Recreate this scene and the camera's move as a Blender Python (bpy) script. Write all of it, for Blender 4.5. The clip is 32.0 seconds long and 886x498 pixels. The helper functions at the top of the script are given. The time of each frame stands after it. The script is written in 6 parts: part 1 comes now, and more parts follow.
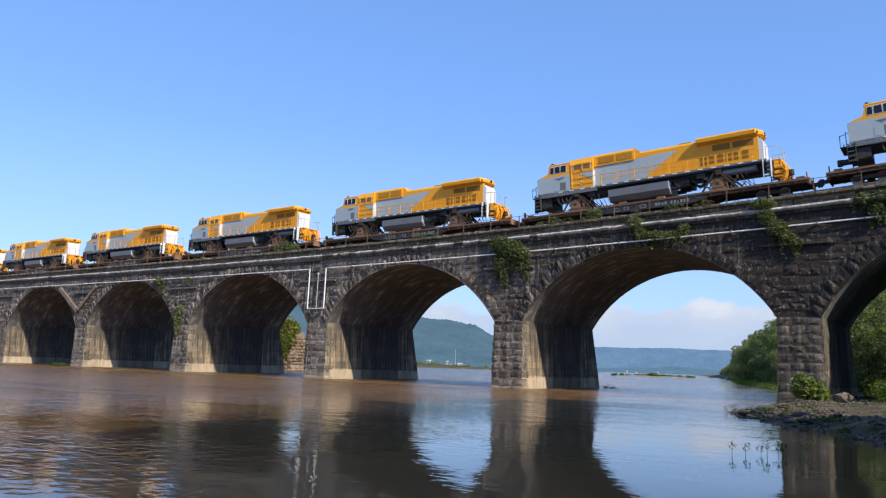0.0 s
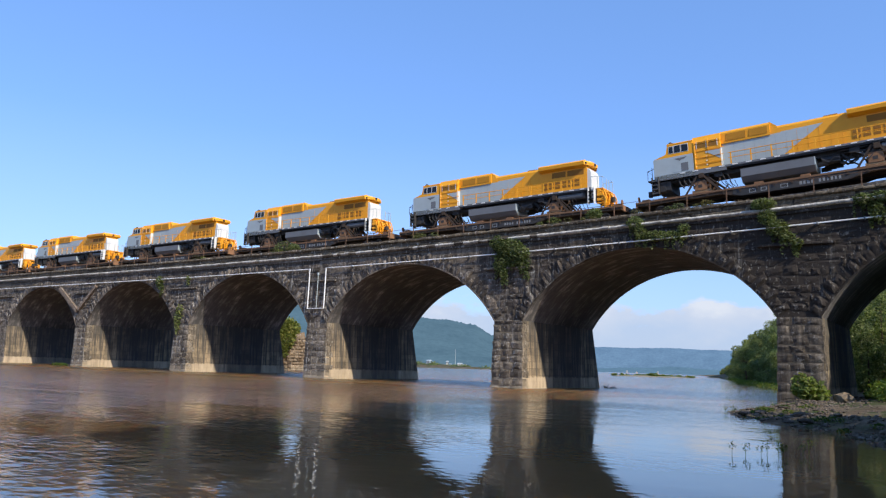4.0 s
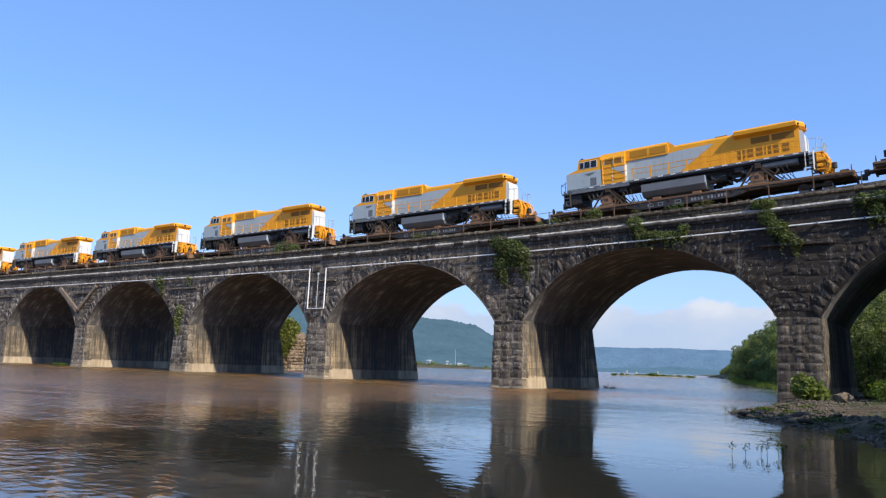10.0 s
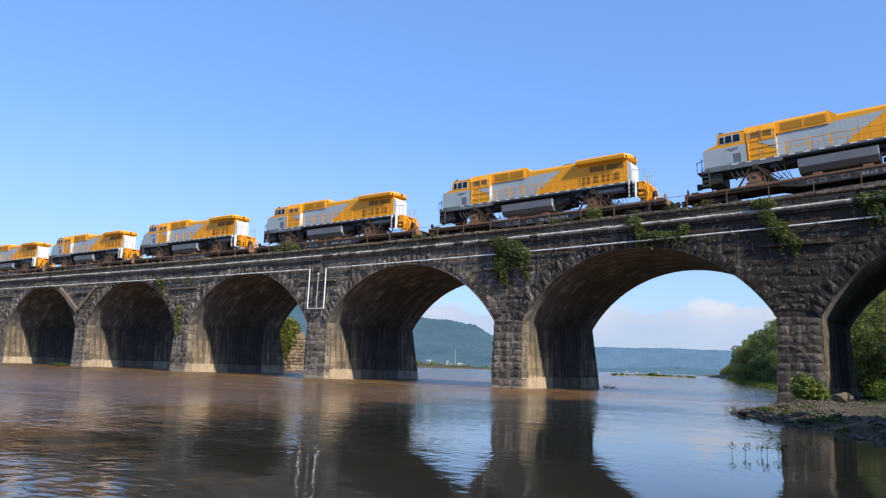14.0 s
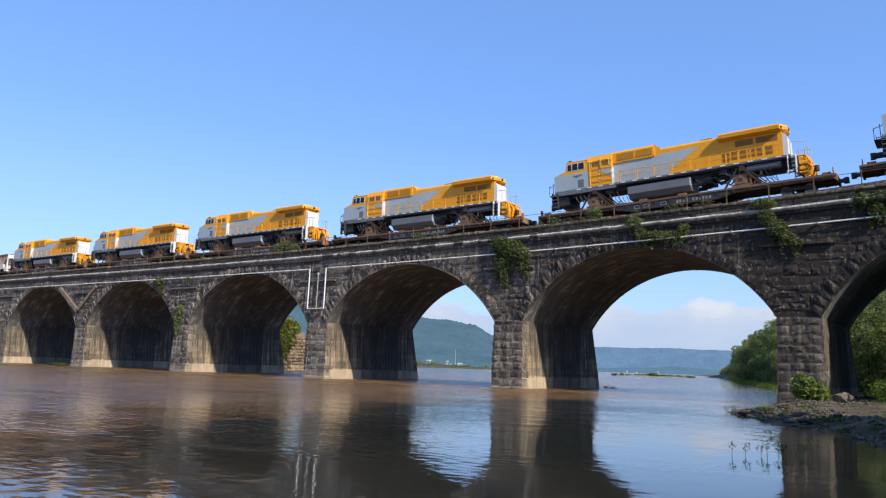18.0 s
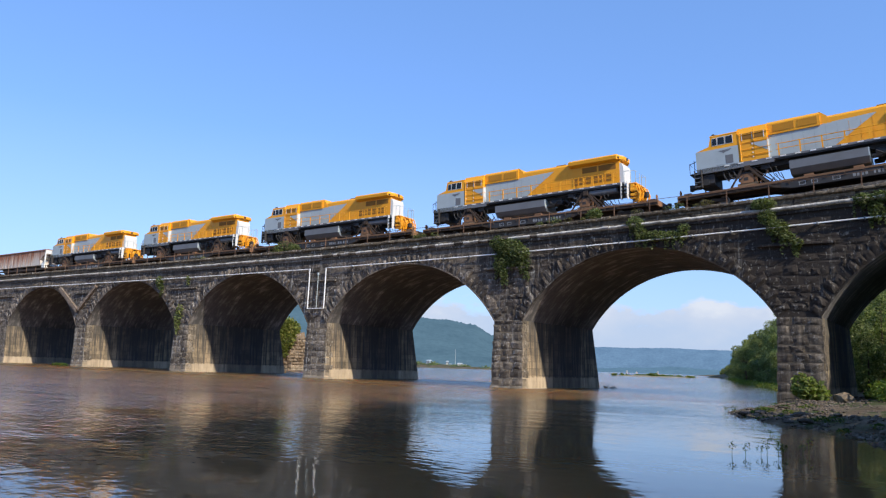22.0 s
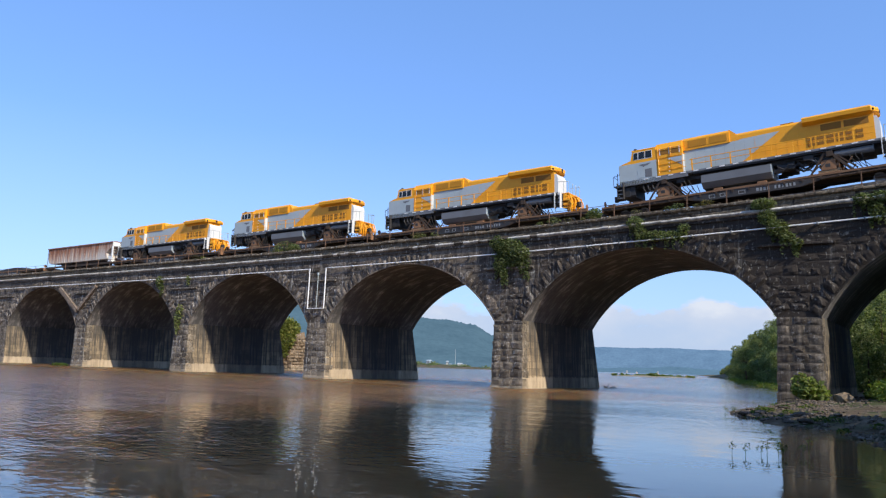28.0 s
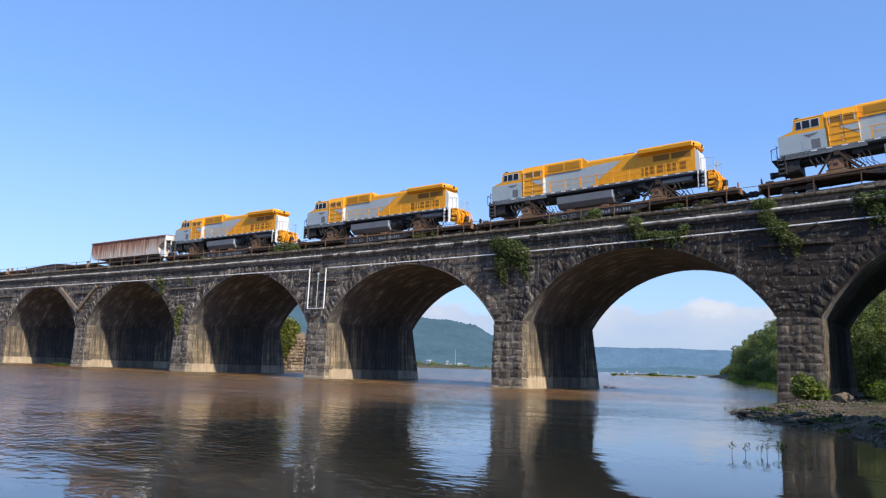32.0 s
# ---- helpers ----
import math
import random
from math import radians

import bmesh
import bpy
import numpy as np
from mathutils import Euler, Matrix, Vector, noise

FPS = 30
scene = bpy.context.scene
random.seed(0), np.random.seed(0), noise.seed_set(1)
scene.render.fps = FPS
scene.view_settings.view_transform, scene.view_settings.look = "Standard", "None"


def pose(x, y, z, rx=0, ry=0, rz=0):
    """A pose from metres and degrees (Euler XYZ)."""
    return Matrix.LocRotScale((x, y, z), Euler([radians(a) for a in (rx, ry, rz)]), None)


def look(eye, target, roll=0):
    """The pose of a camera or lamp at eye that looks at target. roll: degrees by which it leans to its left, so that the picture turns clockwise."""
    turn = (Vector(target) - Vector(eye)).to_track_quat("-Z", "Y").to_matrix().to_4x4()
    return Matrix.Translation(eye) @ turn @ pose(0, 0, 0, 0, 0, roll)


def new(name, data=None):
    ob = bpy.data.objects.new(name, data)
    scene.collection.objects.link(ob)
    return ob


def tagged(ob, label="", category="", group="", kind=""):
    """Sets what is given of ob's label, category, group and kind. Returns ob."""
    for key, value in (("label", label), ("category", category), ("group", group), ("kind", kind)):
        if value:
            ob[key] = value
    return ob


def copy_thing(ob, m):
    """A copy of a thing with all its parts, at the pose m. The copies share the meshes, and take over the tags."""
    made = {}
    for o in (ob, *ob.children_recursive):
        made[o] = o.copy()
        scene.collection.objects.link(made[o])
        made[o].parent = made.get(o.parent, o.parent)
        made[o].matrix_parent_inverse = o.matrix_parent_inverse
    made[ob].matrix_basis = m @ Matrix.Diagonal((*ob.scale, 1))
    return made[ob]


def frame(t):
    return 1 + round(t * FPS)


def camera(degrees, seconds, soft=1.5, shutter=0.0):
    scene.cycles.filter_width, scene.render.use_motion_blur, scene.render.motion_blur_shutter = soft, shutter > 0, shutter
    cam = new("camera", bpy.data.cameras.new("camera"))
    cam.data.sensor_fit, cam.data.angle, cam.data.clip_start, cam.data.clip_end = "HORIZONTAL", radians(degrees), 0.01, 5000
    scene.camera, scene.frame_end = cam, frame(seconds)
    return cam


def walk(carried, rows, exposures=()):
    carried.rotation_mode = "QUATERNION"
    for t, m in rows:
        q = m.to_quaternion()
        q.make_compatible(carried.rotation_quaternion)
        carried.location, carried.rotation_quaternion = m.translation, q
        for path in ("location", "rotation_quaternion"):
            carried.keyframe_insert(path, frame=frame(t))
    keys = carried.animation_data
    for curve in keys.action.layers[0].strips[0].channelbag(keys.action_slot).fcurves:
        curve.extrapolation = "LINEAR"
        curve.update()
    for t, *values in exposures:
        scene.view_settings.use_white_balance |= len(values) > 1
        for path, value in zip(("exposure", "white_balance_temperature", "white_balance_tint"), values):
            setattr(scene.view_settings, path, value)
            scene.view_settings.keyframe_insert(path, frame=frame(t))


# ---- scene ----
cam = camera(62.2, 32.0, soft=1.25)
EYE = Vector((11.134, -58.377, 1.764))
YAW, TILT = radians(35.391), radians(9.047)
AIM = EYE + Vector((-math.sin(YAW) * math.cos(TILT), math.cos(YAW) * math.cos(TILT), math.sin(TILT)))
walk(cam, [(0.0, look(EYE, AIM, 1.853)), (32.0, look(EYE, AIM, 1.853))])

# ---- light: clear morning sun low along the bridge, blue sky, cloud bank at the horizon ----
SUN_EL, SUN_AZ = radians(36.5), radians(18)
to_sun = Vector((math.cos(SUN_EL) * math.cos(SUN_AZ), -math.cos(SUN_EL) * math.sin(SUN_AZ), math.sin(SUN_EL)))
sun_data = bpy.data.lights.new("sun", "SUN")
sun_data.energy, sun_data.angle, sun_data.color = 4.45, radians(0.6), (1.0, 0.9, 0.74)
sun = new("sun", sun_data)
sun.matrix_world = look(to_sun * 100, (0, 0, 0))


def nodes_of(tree):
    tree.nodes.clear()

    def n(kind, **inputs):
        node = tree.nodes.new(kind)
        for key, value in inputs.items():
            key = key.replace("_", " ")
            if isinstance(value, bpy.types.NodeSocket):
                tree.links.new(value, node.inputs[key])
            else:
                node.inputs[key].default_value = value
        return node

    return n


def ramp(n, fac, *stops):
    node = n("ShaderNodeValToRGB", Fac=fac)
    el = node.color_ramp.elements
    while len(el) < len(stops):
        el.new(0.5)
    for e, (pos, col) in zip(el, stops):
        e.position = pos
        e.color = (*col, 1) if len(col) == 3 else col
    return node.outputs["Color"]


def mixc(n, fac, a, b, mode="MIX"):
    node = n("ShaderNodeMix")
    node.data_type, node.blend_type = "RGBA", mode
    tree = node.id_data
    for i, v in ((0, fac), (6, a), (7, b)):
        if isinstance(v, bpy.types.NodeSocket):
            tree.links.new(v, node.inputs[i])
        else:
            node.inputs[i].default_value = v if i == 0 else (*v, 1)
    return node.outputs[2]


def calc(n, op, a, b=0.0, c=0.0, clamp=False):
    node = n("ShaderNodeMath")
    node.operation, node.use_clamp = op, clamp
    for i, v in enumerate((a, b, c)):
        if isinstance(v, bpy.types.NodeSocket):
            node.id_data.links.new(v, node.inputs[i])
        else:
            node.inputs[i].default_value = v
    return node.outputs[0]


world = bpy.data.worlds.new("world")
scene.world = world
world.use_nodes = True
wn = nodes_of(world.node_tree)
sky = wn("ShaderNodeTexSky")
sky.sky_type, sky.sun_disc = "NISHITA", False
sky.sun_elevation, sky.sun_rotation = SUN_EL, radians(90) + SUN_AZ
sky.air_density, sky.dust_density, sky.ozone_density = 1.0, 0.6, 2.0
wdir = wn("ShaderNodeTexCoord").outputs["Generated"]
wmap = wn("ShaderNodeMapping", Vector=wdir, Scale=(11.0, 11.0, 20.0), Location=(0.9, 0.0, 0.0))
puff = wn("ShaderNodeTexNoise", Vector=wmap.outputs["Vector"], Scale=1.0, Detail=6.0, Roughness=0.55).outputs["Fac"]
wz = wn("ShaderNodeSeparateXYZ", Vector=wdir).outputs["Z"]
body = calc(wn, "ADD", puff, calc(wn, "MULTIPLY", calc(wn, "SUBTRACT", 0.088, wz), 9.0))
cloud = wn("ShaderNodeMapRange", Value=body, From_Min=0.52, From_Max=0.60).outputs[0]
cloud_col = ramp(wn, calc(wn, "ADD", calc(wn, "MULTIPLY", wz, 8.0), calc(wn, "MULTIPLY", calc(wn, "SUBTRACT", puff, 0.5), 1.2)), (0.30, (0.62, 0.74, 0.93)), (0.66, (0.78, 0.83, 0.93)), (0.88, (1.0, 1.0, 1.0)))
cloud_col = mixc(wn, 1.0, cloud_col, (4.9, 4.95, 5.2), "MULTIPLY")
sky_tint = mixc(wn, 1.0, sky.outputs["Color"], (0.82, 1.0, 1.40), "MULTIPLY")
sky_tint = mixc(wn, 0.38, sky_tint, (1.55, 3.2, 6.5))
haze = wn("ShaderNodeMapRange", Value=wz, From_Min=0.30, From_Max=0.04, To_Max=0.45).outputs[0]
sky_tint = mixc(wn, haze, sky_tint, (3.45, 4.27, 5.7))
wcol = mixc(wn, calc(wn, "MULTIPLY", cloud, 0.8), sky_tint, cloud_col)
wbg = wn("ShaderNodeBackground", Color=wcol, Strength=0.13)
wn("ShaderNodeOutputWorld", Surface=wbg.outputs[0])
scene.view_settings.exposure = 0.345


# ---- materials ----
def material(name, rough=0.8, metal=0.0, spec=0.3):
    m = bpy.data.materials.new(name)
    m.use_nodes = True
    n = nodes_of(m.node_tree)
    b = n("ShaderNodeBsdfPrincipled", Roughness=rough, Metallic=metal)
    b.inputs["Specular IOR Level"].default_value = spec
    n("ShaderNodeOutputMaterial", Surface=b.outputs[0])
    return m, n, b


def set_in(b, key, value):
    b.id_data.links.new(value, b.inputs[key])


def coords(n, kind="Object", scale=(1, 1, 1)):
    return n("ShaderNodeMapping", Vector=n("ShaderNodeTexCoord").outputs[kind], Scale=scale).outputs["Vector"]


def place(n, scale=(1, 1, 1)):
    return n("ShaderNodeMapping", Vector=n("ShaderNodeNewGeometry").outputs["Position"], Scale=scale).outputs["Vector"]


def tex(n, vec, scale, detail=5.0, rough=0.6):
    return n("ShaderNodeTexNoise", Vector=vec, Scale=scale, Detail=detail, Roughness=rough).outputs["Fac"]


def bumped(n, b, height, strength, distance=0.05):
    set_in(b, "Normal", n("ShaderNodeBump", Height=height, Strength=strength, Distance=distance).outputs["Normal"])


def stone_material(name, dark, mid, light, grime=0.6, island=False, lime=0.3, bank_shade=1.0, flood=1.0):
    m, n, b = material(name, 0.92, 0.0, 0.15)
    p = place(n)
    big, fine = tex(n, p, 0.35, 6), tex(n, p, 3.5, 8, 0.7)
    col = ramp(n, big, (0.3, dark), (0.52, mid), (0.72, light))
    rnd = n("ShaderNodeObjectInfo").outputs["Random"]
    if island:
        rnd = n("ShaderNodeNewGeometry").outputs["Random Per Island"]
    col = mixc(n, 0.55, col, ramp(n, rnd, (0.0, dark), (0.5, mid), (1.0, light)))
    col = mixc(n, 0.75, col, ramp(n, fine, (0.32, (0.22, 0.2, 0.19)), (0.5, (0.85, 0.83, 0.8)), (0.68, (1.5, 1.45, 1.38))), "MULTIPLY")
    # black water streaks that run down the face
    streak = tex(n, place(n, (1.1, 1.1, 0.08)), 1.6, 6, 0.65)
    # streaks blacken bankward, painting in tree shade; lime wash thickens over open river
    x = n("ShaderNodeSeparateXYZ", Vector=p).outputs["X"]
    bankward = n("ShaderNodeMapRange", Value=x, From_Min=-34.0, From_Max=2.0).outputs[0]
    streak = calc(n, "ADD", streak, calc(n, "MULTIPLY", bankward, 0.115 * bank_shade))
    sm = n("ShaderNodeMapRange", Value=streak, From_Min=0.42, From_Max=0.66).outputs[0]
    col = mixc(n, calc(n, "MULTIPLY", sm, calc(n, "ADD", grime, calc(n, "MULTIPLY", bankward, 0.3 * bank_shade)), clamp=True), col, (0.041, 0.034, 0.029))
    pale = tex(n, place(n, (1.7, 1.7, 0.12)), 1.3, 6, 0.7)
    col = mixc(n, calc(n, "MULTIPLY", n("ShaderNodeMapRange", Value=pale, From_Min=0.56, From_Max=0.72).outputs[0], calc(n, "MULTIPLY", lime, calc(n, "SUBTRACT", 1.6, calc(n, "MULTIPLY", bankward, 1.2)))), col, (0.44, 0.42, 0.38))
    # flecks of lime and lichen
    fleck = n("ShaderNodeMapRange", Value=tex(n, place(n, (1, 1, 0.6)), 4.5, 5, 0.65), From_Min=0.585, From_Max=0.65).outputs[0]
    col = mixc(n, calc(n, "MULTIPLY", fleck, calc(n, "SUBTRACT", 0.7, calc(n, "MULTIPLY", bankward, 0.38))), col, (0.46, 0.44, 0.4))
    # flood-washed pale band at the waterline
    z = n("ShaderNodeSeparateXYZ", Vector=p).outputs["Z"]
    wash = n("ShaderNodeMapRange", Value=calc(n, "ADD", z, calc(n, "MULTIPLY", fine, 0.5)), From_Min=1.05, From_Max=0.85).outputs[0]
    col = mixc(n, calc(n, "MULTIPLY", wash, calc(n, "MULTIPLY", calc(n, "SUBTRACT", 1.0, calc(n, "MULTIPLY", bankward, 0.85)), calc(n, "ADD", 0.25 * flood, calc(n, "MULTIPLY", big, 0.6 * flood)))), col, (0.38, 0.315, 0.225))
    set_in(b, "Base Color", col)
    bumped(n, b, calc(n, "ADD", fine, calc(n, "MULTIPLY", tex(n, p, 12, 6), 0.5)), 1.0, 0.06)
    return m


M_STONE = stone_material("rock_faced_stone", (0.07, 0.061, 0.051), (0.18, 0.152, 0.122), (0.40, 0.345, 0.272), lime=0.55, bank_shade=0.9)
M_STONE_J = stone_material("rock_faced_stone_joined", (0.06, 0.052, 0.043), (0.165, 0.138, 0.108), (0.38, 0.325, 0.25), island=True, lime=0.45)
M_SPAN = stone_material("dark_spandrel_stone", (0.045, 0.039, 0.035), (0.132, 0.112, 0.096), (0.34, 0.288, 0.238), 0.66, lime=0.5, bank_shade=2.1)
M_SPAN_J = stone_material("dark_spandrel_stone_joined", (0.045, 0.039, 0.035), (0.132, 0.112, 0.096), (0.34, 0.288, 0.238), 0.66, island=True, lime=0.5, bank_shade=1.6)
M_WALL = stone_material("mortar_wall", (0.06, 0.052, 0.044), (0.15, 0.13, 0.108), (0.30, 0.26, 0.21), 0.5, lime=0.5, bank_shade=2.0)
M_COPING = stone_material("weathered_coping", (0.24, 0.228, 0.205), (0.52, 0.505, 0.47), (0.78, 0.765, 0.73), 0.4, bank_shade=0.0)
M_EDGE = stone_material("mossy_coping_edge", (0.065, 0.054, 0.042), (0.135, 0.112, 0.083), (0.25, 0.21, 0.155), 0.3, bank_shade=0.4)
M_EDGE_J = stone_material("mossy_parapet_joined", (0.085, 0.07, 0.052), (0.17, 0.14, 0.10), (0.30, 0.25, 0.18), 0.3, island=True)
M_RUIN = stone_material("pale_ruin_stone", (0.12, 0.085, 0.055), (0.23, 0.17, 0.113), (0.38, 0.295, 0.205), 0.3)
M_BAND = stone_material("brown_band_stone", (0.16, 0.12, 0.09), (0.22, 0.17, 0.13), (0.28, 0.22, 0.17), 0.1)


def coursed_material(name, vec_of, c1, c2, lime, streak_scale, wash):
    m, n, b = material(name, 0.9, 0.0, 0.15)
    vec = vec_of(n)
    br = n("ShaderNodeTexBrick", Vector=vec, Scale=1.0, Color1=(*c1, 1), Color2=(*c2, 1), Mortar=(*[(p + q) * 0.3 for p, q in zip(c1, c2)], 1))
    br.inputs["Mortar Size"].default_value = 0.022
    br.inputs["Brick Width"].default_value = 1.25
    br.inputs["Row Height"].default_value = 0.6
    p = place(n)
    fine = tex(n, p, 3.0, 7, 0.7)
    col = mixc(n, 0.7, br.outputs["Color"], ramp(n, tex(n, p, 0.5, 7), (0.32, (0.2, 0.19, 0.18)), (0.7, (1.7, 1.5, 1.3))), "MULTIPLY")
    sv = n("ShaderNodeMapping", Vector=vec, Scale=streak_scale).outputs["Vector"]
    soot = tex(n, sv, 1.0, 6, 0.7)
    if not wash:
        soot = calc(n, "ADD", soot, 0.06)
    if wash:
        # algae and soot thicken above the height that floods scour
        zz = n("ShaderNodeSeparateXYZ", Vector=p).outputs["Z"]
        soot = calc(n, "ADD", soot, n("ShaderNodeMapRange", Value=zz, From_Min=1.0, From_Max=6.0, To_Min=-0.03, To_Max=0.06).outputs[0])
    black = n("ShaderNodeMapRange", Value=soot, From_Min=0.42, From_Max=0.56).outputs[0]
    col = mixc(n, calc(n, "MULTIPLY", black, 0.9), col, (0.06, 0.057, 0.056) if wash else (0.10, 0.098, 0.10))
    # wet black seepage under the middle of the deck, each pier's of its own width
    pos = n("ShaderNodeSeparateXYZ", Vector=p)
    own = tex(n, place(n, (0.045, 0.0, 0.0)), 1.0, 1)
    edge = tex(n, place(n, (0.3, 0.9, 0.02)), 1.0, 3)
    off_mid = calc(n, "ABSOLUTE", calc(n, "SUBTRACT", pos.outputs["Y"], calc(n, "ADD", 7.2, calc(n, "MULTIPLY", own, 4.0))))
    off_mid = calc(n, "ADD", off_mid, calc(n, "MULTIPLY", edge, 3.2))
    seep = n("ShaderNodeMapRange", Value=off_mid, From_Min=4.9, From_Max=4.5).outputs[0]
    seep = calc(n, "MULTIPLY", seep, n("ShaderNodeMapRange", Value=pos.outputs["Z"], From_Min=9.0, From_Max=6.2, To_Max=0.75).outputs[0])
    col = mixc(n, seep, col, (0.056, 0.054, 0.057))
    sv2 = n("ShaderNodeMapping", Vector=vec, Scale=streak_scale, Location=(7.3, 2.1, 0)).outputs["Vector"]
    white = n("ShaderNodeMapRange", Value=tex(n, sv2, 1.6, 6, 0.7), From_Min=0.55, From_Max=0.72).outputs[0]
    col = mixc(n, calc(n, "MULTIPLY", white, lime), col, (0.36, 0.33, 0.28))
    if wash:
        z = n("ShaderNodeSeparateXYZ", Vector=p).outputs["Z"]
        w = n("ShaderNodeMapRange", Value=calc(n, "ADD", z, calc(n, "MULTIPLY", fine, 0.6)), From_Min=1.4, From_Max=1.28).outputs[0]
        col = mixc(n, calc(n, "MULTIPLY", calc(n, "MULTIPLY", w, n("ShaderNodeMapRange", Value=tex(n, place(n, (1, 1, 0.3)), 0.9, 5, 0.65), From_Min=0.36, From_Max=0.6, To_Min=0.3, To_Max=0.9).outputs[0]), calc(n, "SUBTRACT", 1.0, calc(n, "MULTIPLY", seep, 0.85))), col, (0.50, 0.405, 0.29))
    set_in(b, "Base Color", col)
    bumped(n, b, calc(n, "ADD", calc(n, "MULTIPLY", br.outputs["Fac"], 0.3), calc(n, "MULTIPLY", fine, -1.6)), -0.9, 0.06)
    return m


def uv_vec(n):
    return n("ShaderNodeTexCoord").outputs["UV"]


def yz_vec(n):
    xyz = n("ShaderNodeSeparateXYZ", Vector=n("ShaderNodeNewGeometry").outputs["Position"])
    return n("ShaderNodeCombineXYZ", X=xyz.outputs["Y"], Y=xyz.outputs["Z"]).outputs[0]


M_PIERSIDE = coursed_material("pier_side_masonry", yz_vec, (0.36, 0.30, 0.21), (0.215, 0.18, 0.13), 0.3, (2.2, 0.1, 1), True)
M_BARREL = coursed_material("vault_masonry", uv_vec, (0.40, 0.40, 0.425), (0.235, 0.238, 0.255), 0.55, (1.5, 0.32, 1), False)


def paint(name, col, rough=0.45, dirt=0.35, dirtcol=(0.05, 0.035, 0.025), metal=0.0, scale=2.0):
    m, n, b = material(name, rough, metal, 0.4)
    c = coords(n)
    big, fine = tex(n, c, scale * 0.4, 5), tex(n, c, scale * 6, 6, 0.7)
    grime = n("ShaderNodeMapRange", Value=calc(n, "MULTIPLY", big, calc(n, "ADD", fine, 0.5)), From_Min=0.42, From_Max=0.85).outputs[0]
    base = mixc(n, 0.18, col, ramp(n, fine, (0.3, (0.7, 0.7, 0.7)), (0.7, (1.1, 1.1, 1.1))), "MULTIPLY")
    set_in(b, "Base Color", mixc(n, calc(n, "MULTIPLY", grime, dirt), base, dirtcol))
    set_in(b, "Roughness", calc(n, "ADD", rough, calc(n, "MULTIPLY", fine, 0.15)))
    bumped(n, b, fine, 0.08, 0.01)
    return m


M_YELLOW = paint("yellow_paint", (0.84, 0.365, 0.014), 0.42, 0.16)
M_GREY = paint("light_grey_paint", (0.38, 0.44, 0.465), 0.42, 0.15)
M_PALE = paint("pale_grey_paint", (0.62, 0.63, 0.63), 0.42, 0.1)
M_CONDUIT = paint("conduit_white", (0.88, 0.88, 0.86), 0.45, 0.15)
M_SEAM = paint("panel_seam", (0.28, 0.32, 0.34), 0.5, 0.2)
M_STENCIL = paint("faded_stencil_paint", (0.25, 0.26, 0.27), 0.6, 0.5)
M_DARKGREY = paint("tank_grey_paint", (0.15, 0.158, 0.172), 0.5, 0.3)
M_BLACK = paint("black_underframe", (0.03, 0.03, 0.032), 0.6, 0.4, (0.08, 0.055, 0.04))
M_GRILLE = paint("grille_mesh", (0.5, 0.225, 0.015), 0.7, 0.3)
M_LOUVRE = paint("dark_louvre", (0.27, 0.125, 0.016), 0.7, 0.3)
M_RUST = paint("rusty_steel", (0.26, 0.135, 0.07), 0.85, 0.7, (0.05, 0.032, 0.022))
M_RUSTEDGE = paint("bright_rust_edge", (0.19, 0.105, 0.058), 0.85, 0.6, (0.09, 0.05, 0.03))
M_RUSTDARK = paint("dark_rusty_frame", (0.055, 0.037, 0.027), 0.85, 0.6, (0.02, 0.017, 0.015))
M_WOOD = paint("weathered_timber", (0.34, 0.22, 0.12), 0.9, 0.5, (0.06, 0.04, 0.03))
M_WHITE = paint("white_paint", (0.75, 0.75, 0.72), 0.5, 0.2)
M_HOUSE = paint("weathered_house_paint", (0.5, 0.5, 0.48), 0.7, 0.3)
M_STEEL = paint("worn_rail_steel", (0.25, 0.22, 0.2), 0.4, 0.4, (0.1, 0.06, 0.04), 0.8)
M_POST = paint("rusty_railing", (0.14, 0.08, 0.05), 0.8, 0.6)
M_DARKWOOD = paint("creosote_tie", (0.05, 0.04, 0.032), 0.9, 0.5)


def hopper_material():
    m, n, b = material("rust_streaked_hopper", 0.7, 0.0, 0.3)
    c = coords(n)
    st = tex(n, coords(n, "Object", (1.5, 1.5, 0.12)), 1.3, 6, 0.7)
    z = n("ShaderNodeSeparateXYZ", Vector=c).outputs["Z"]
    f = calc(n, "ADD", st, calc(n, "MULTIPLY", calc(n, "SUBTRACT", z, 2.7), 0.13))
    along = n("ShaderNodeSeparateXYZ", Vector=c).outputs["X"]
    f = calc(n, "SUBTRACT", f, n("ShaderNodeMapRange", Value=along, From_Min=-5.0, From_Max=8.0, To_Min=-0.03, To_Max=0.09).outputs[0])
    col = ramp(n, f, (0.34, (0.60, 0.54, 0.47)), (0.49, (0.47, 0.33, 0.25)), (0.64, (0.27, 0.115, 0.065)))
    set_in(b, "Base Color", mixc(n, 0.4, col, ramp(n, tex(n, c, 7, 6), (0.3, (0.6, 0.6, 0.6)), (0.7, (1.15, 1.15, 1.15))), "MULTIPLY"))
    bumped(n, b, tex(n, c, 9), 0.15, 0.02)
    return m


M_HOPPER = hopper_material()


def glass_material():
    m, n, b = material("dark_window_glass", 0.1, 0.0, 0.25)
    b.inputs["Base Color"].default_value = (0.015, 0.02, 0.028, 1)
    return m


M_GLASS = glass_material()


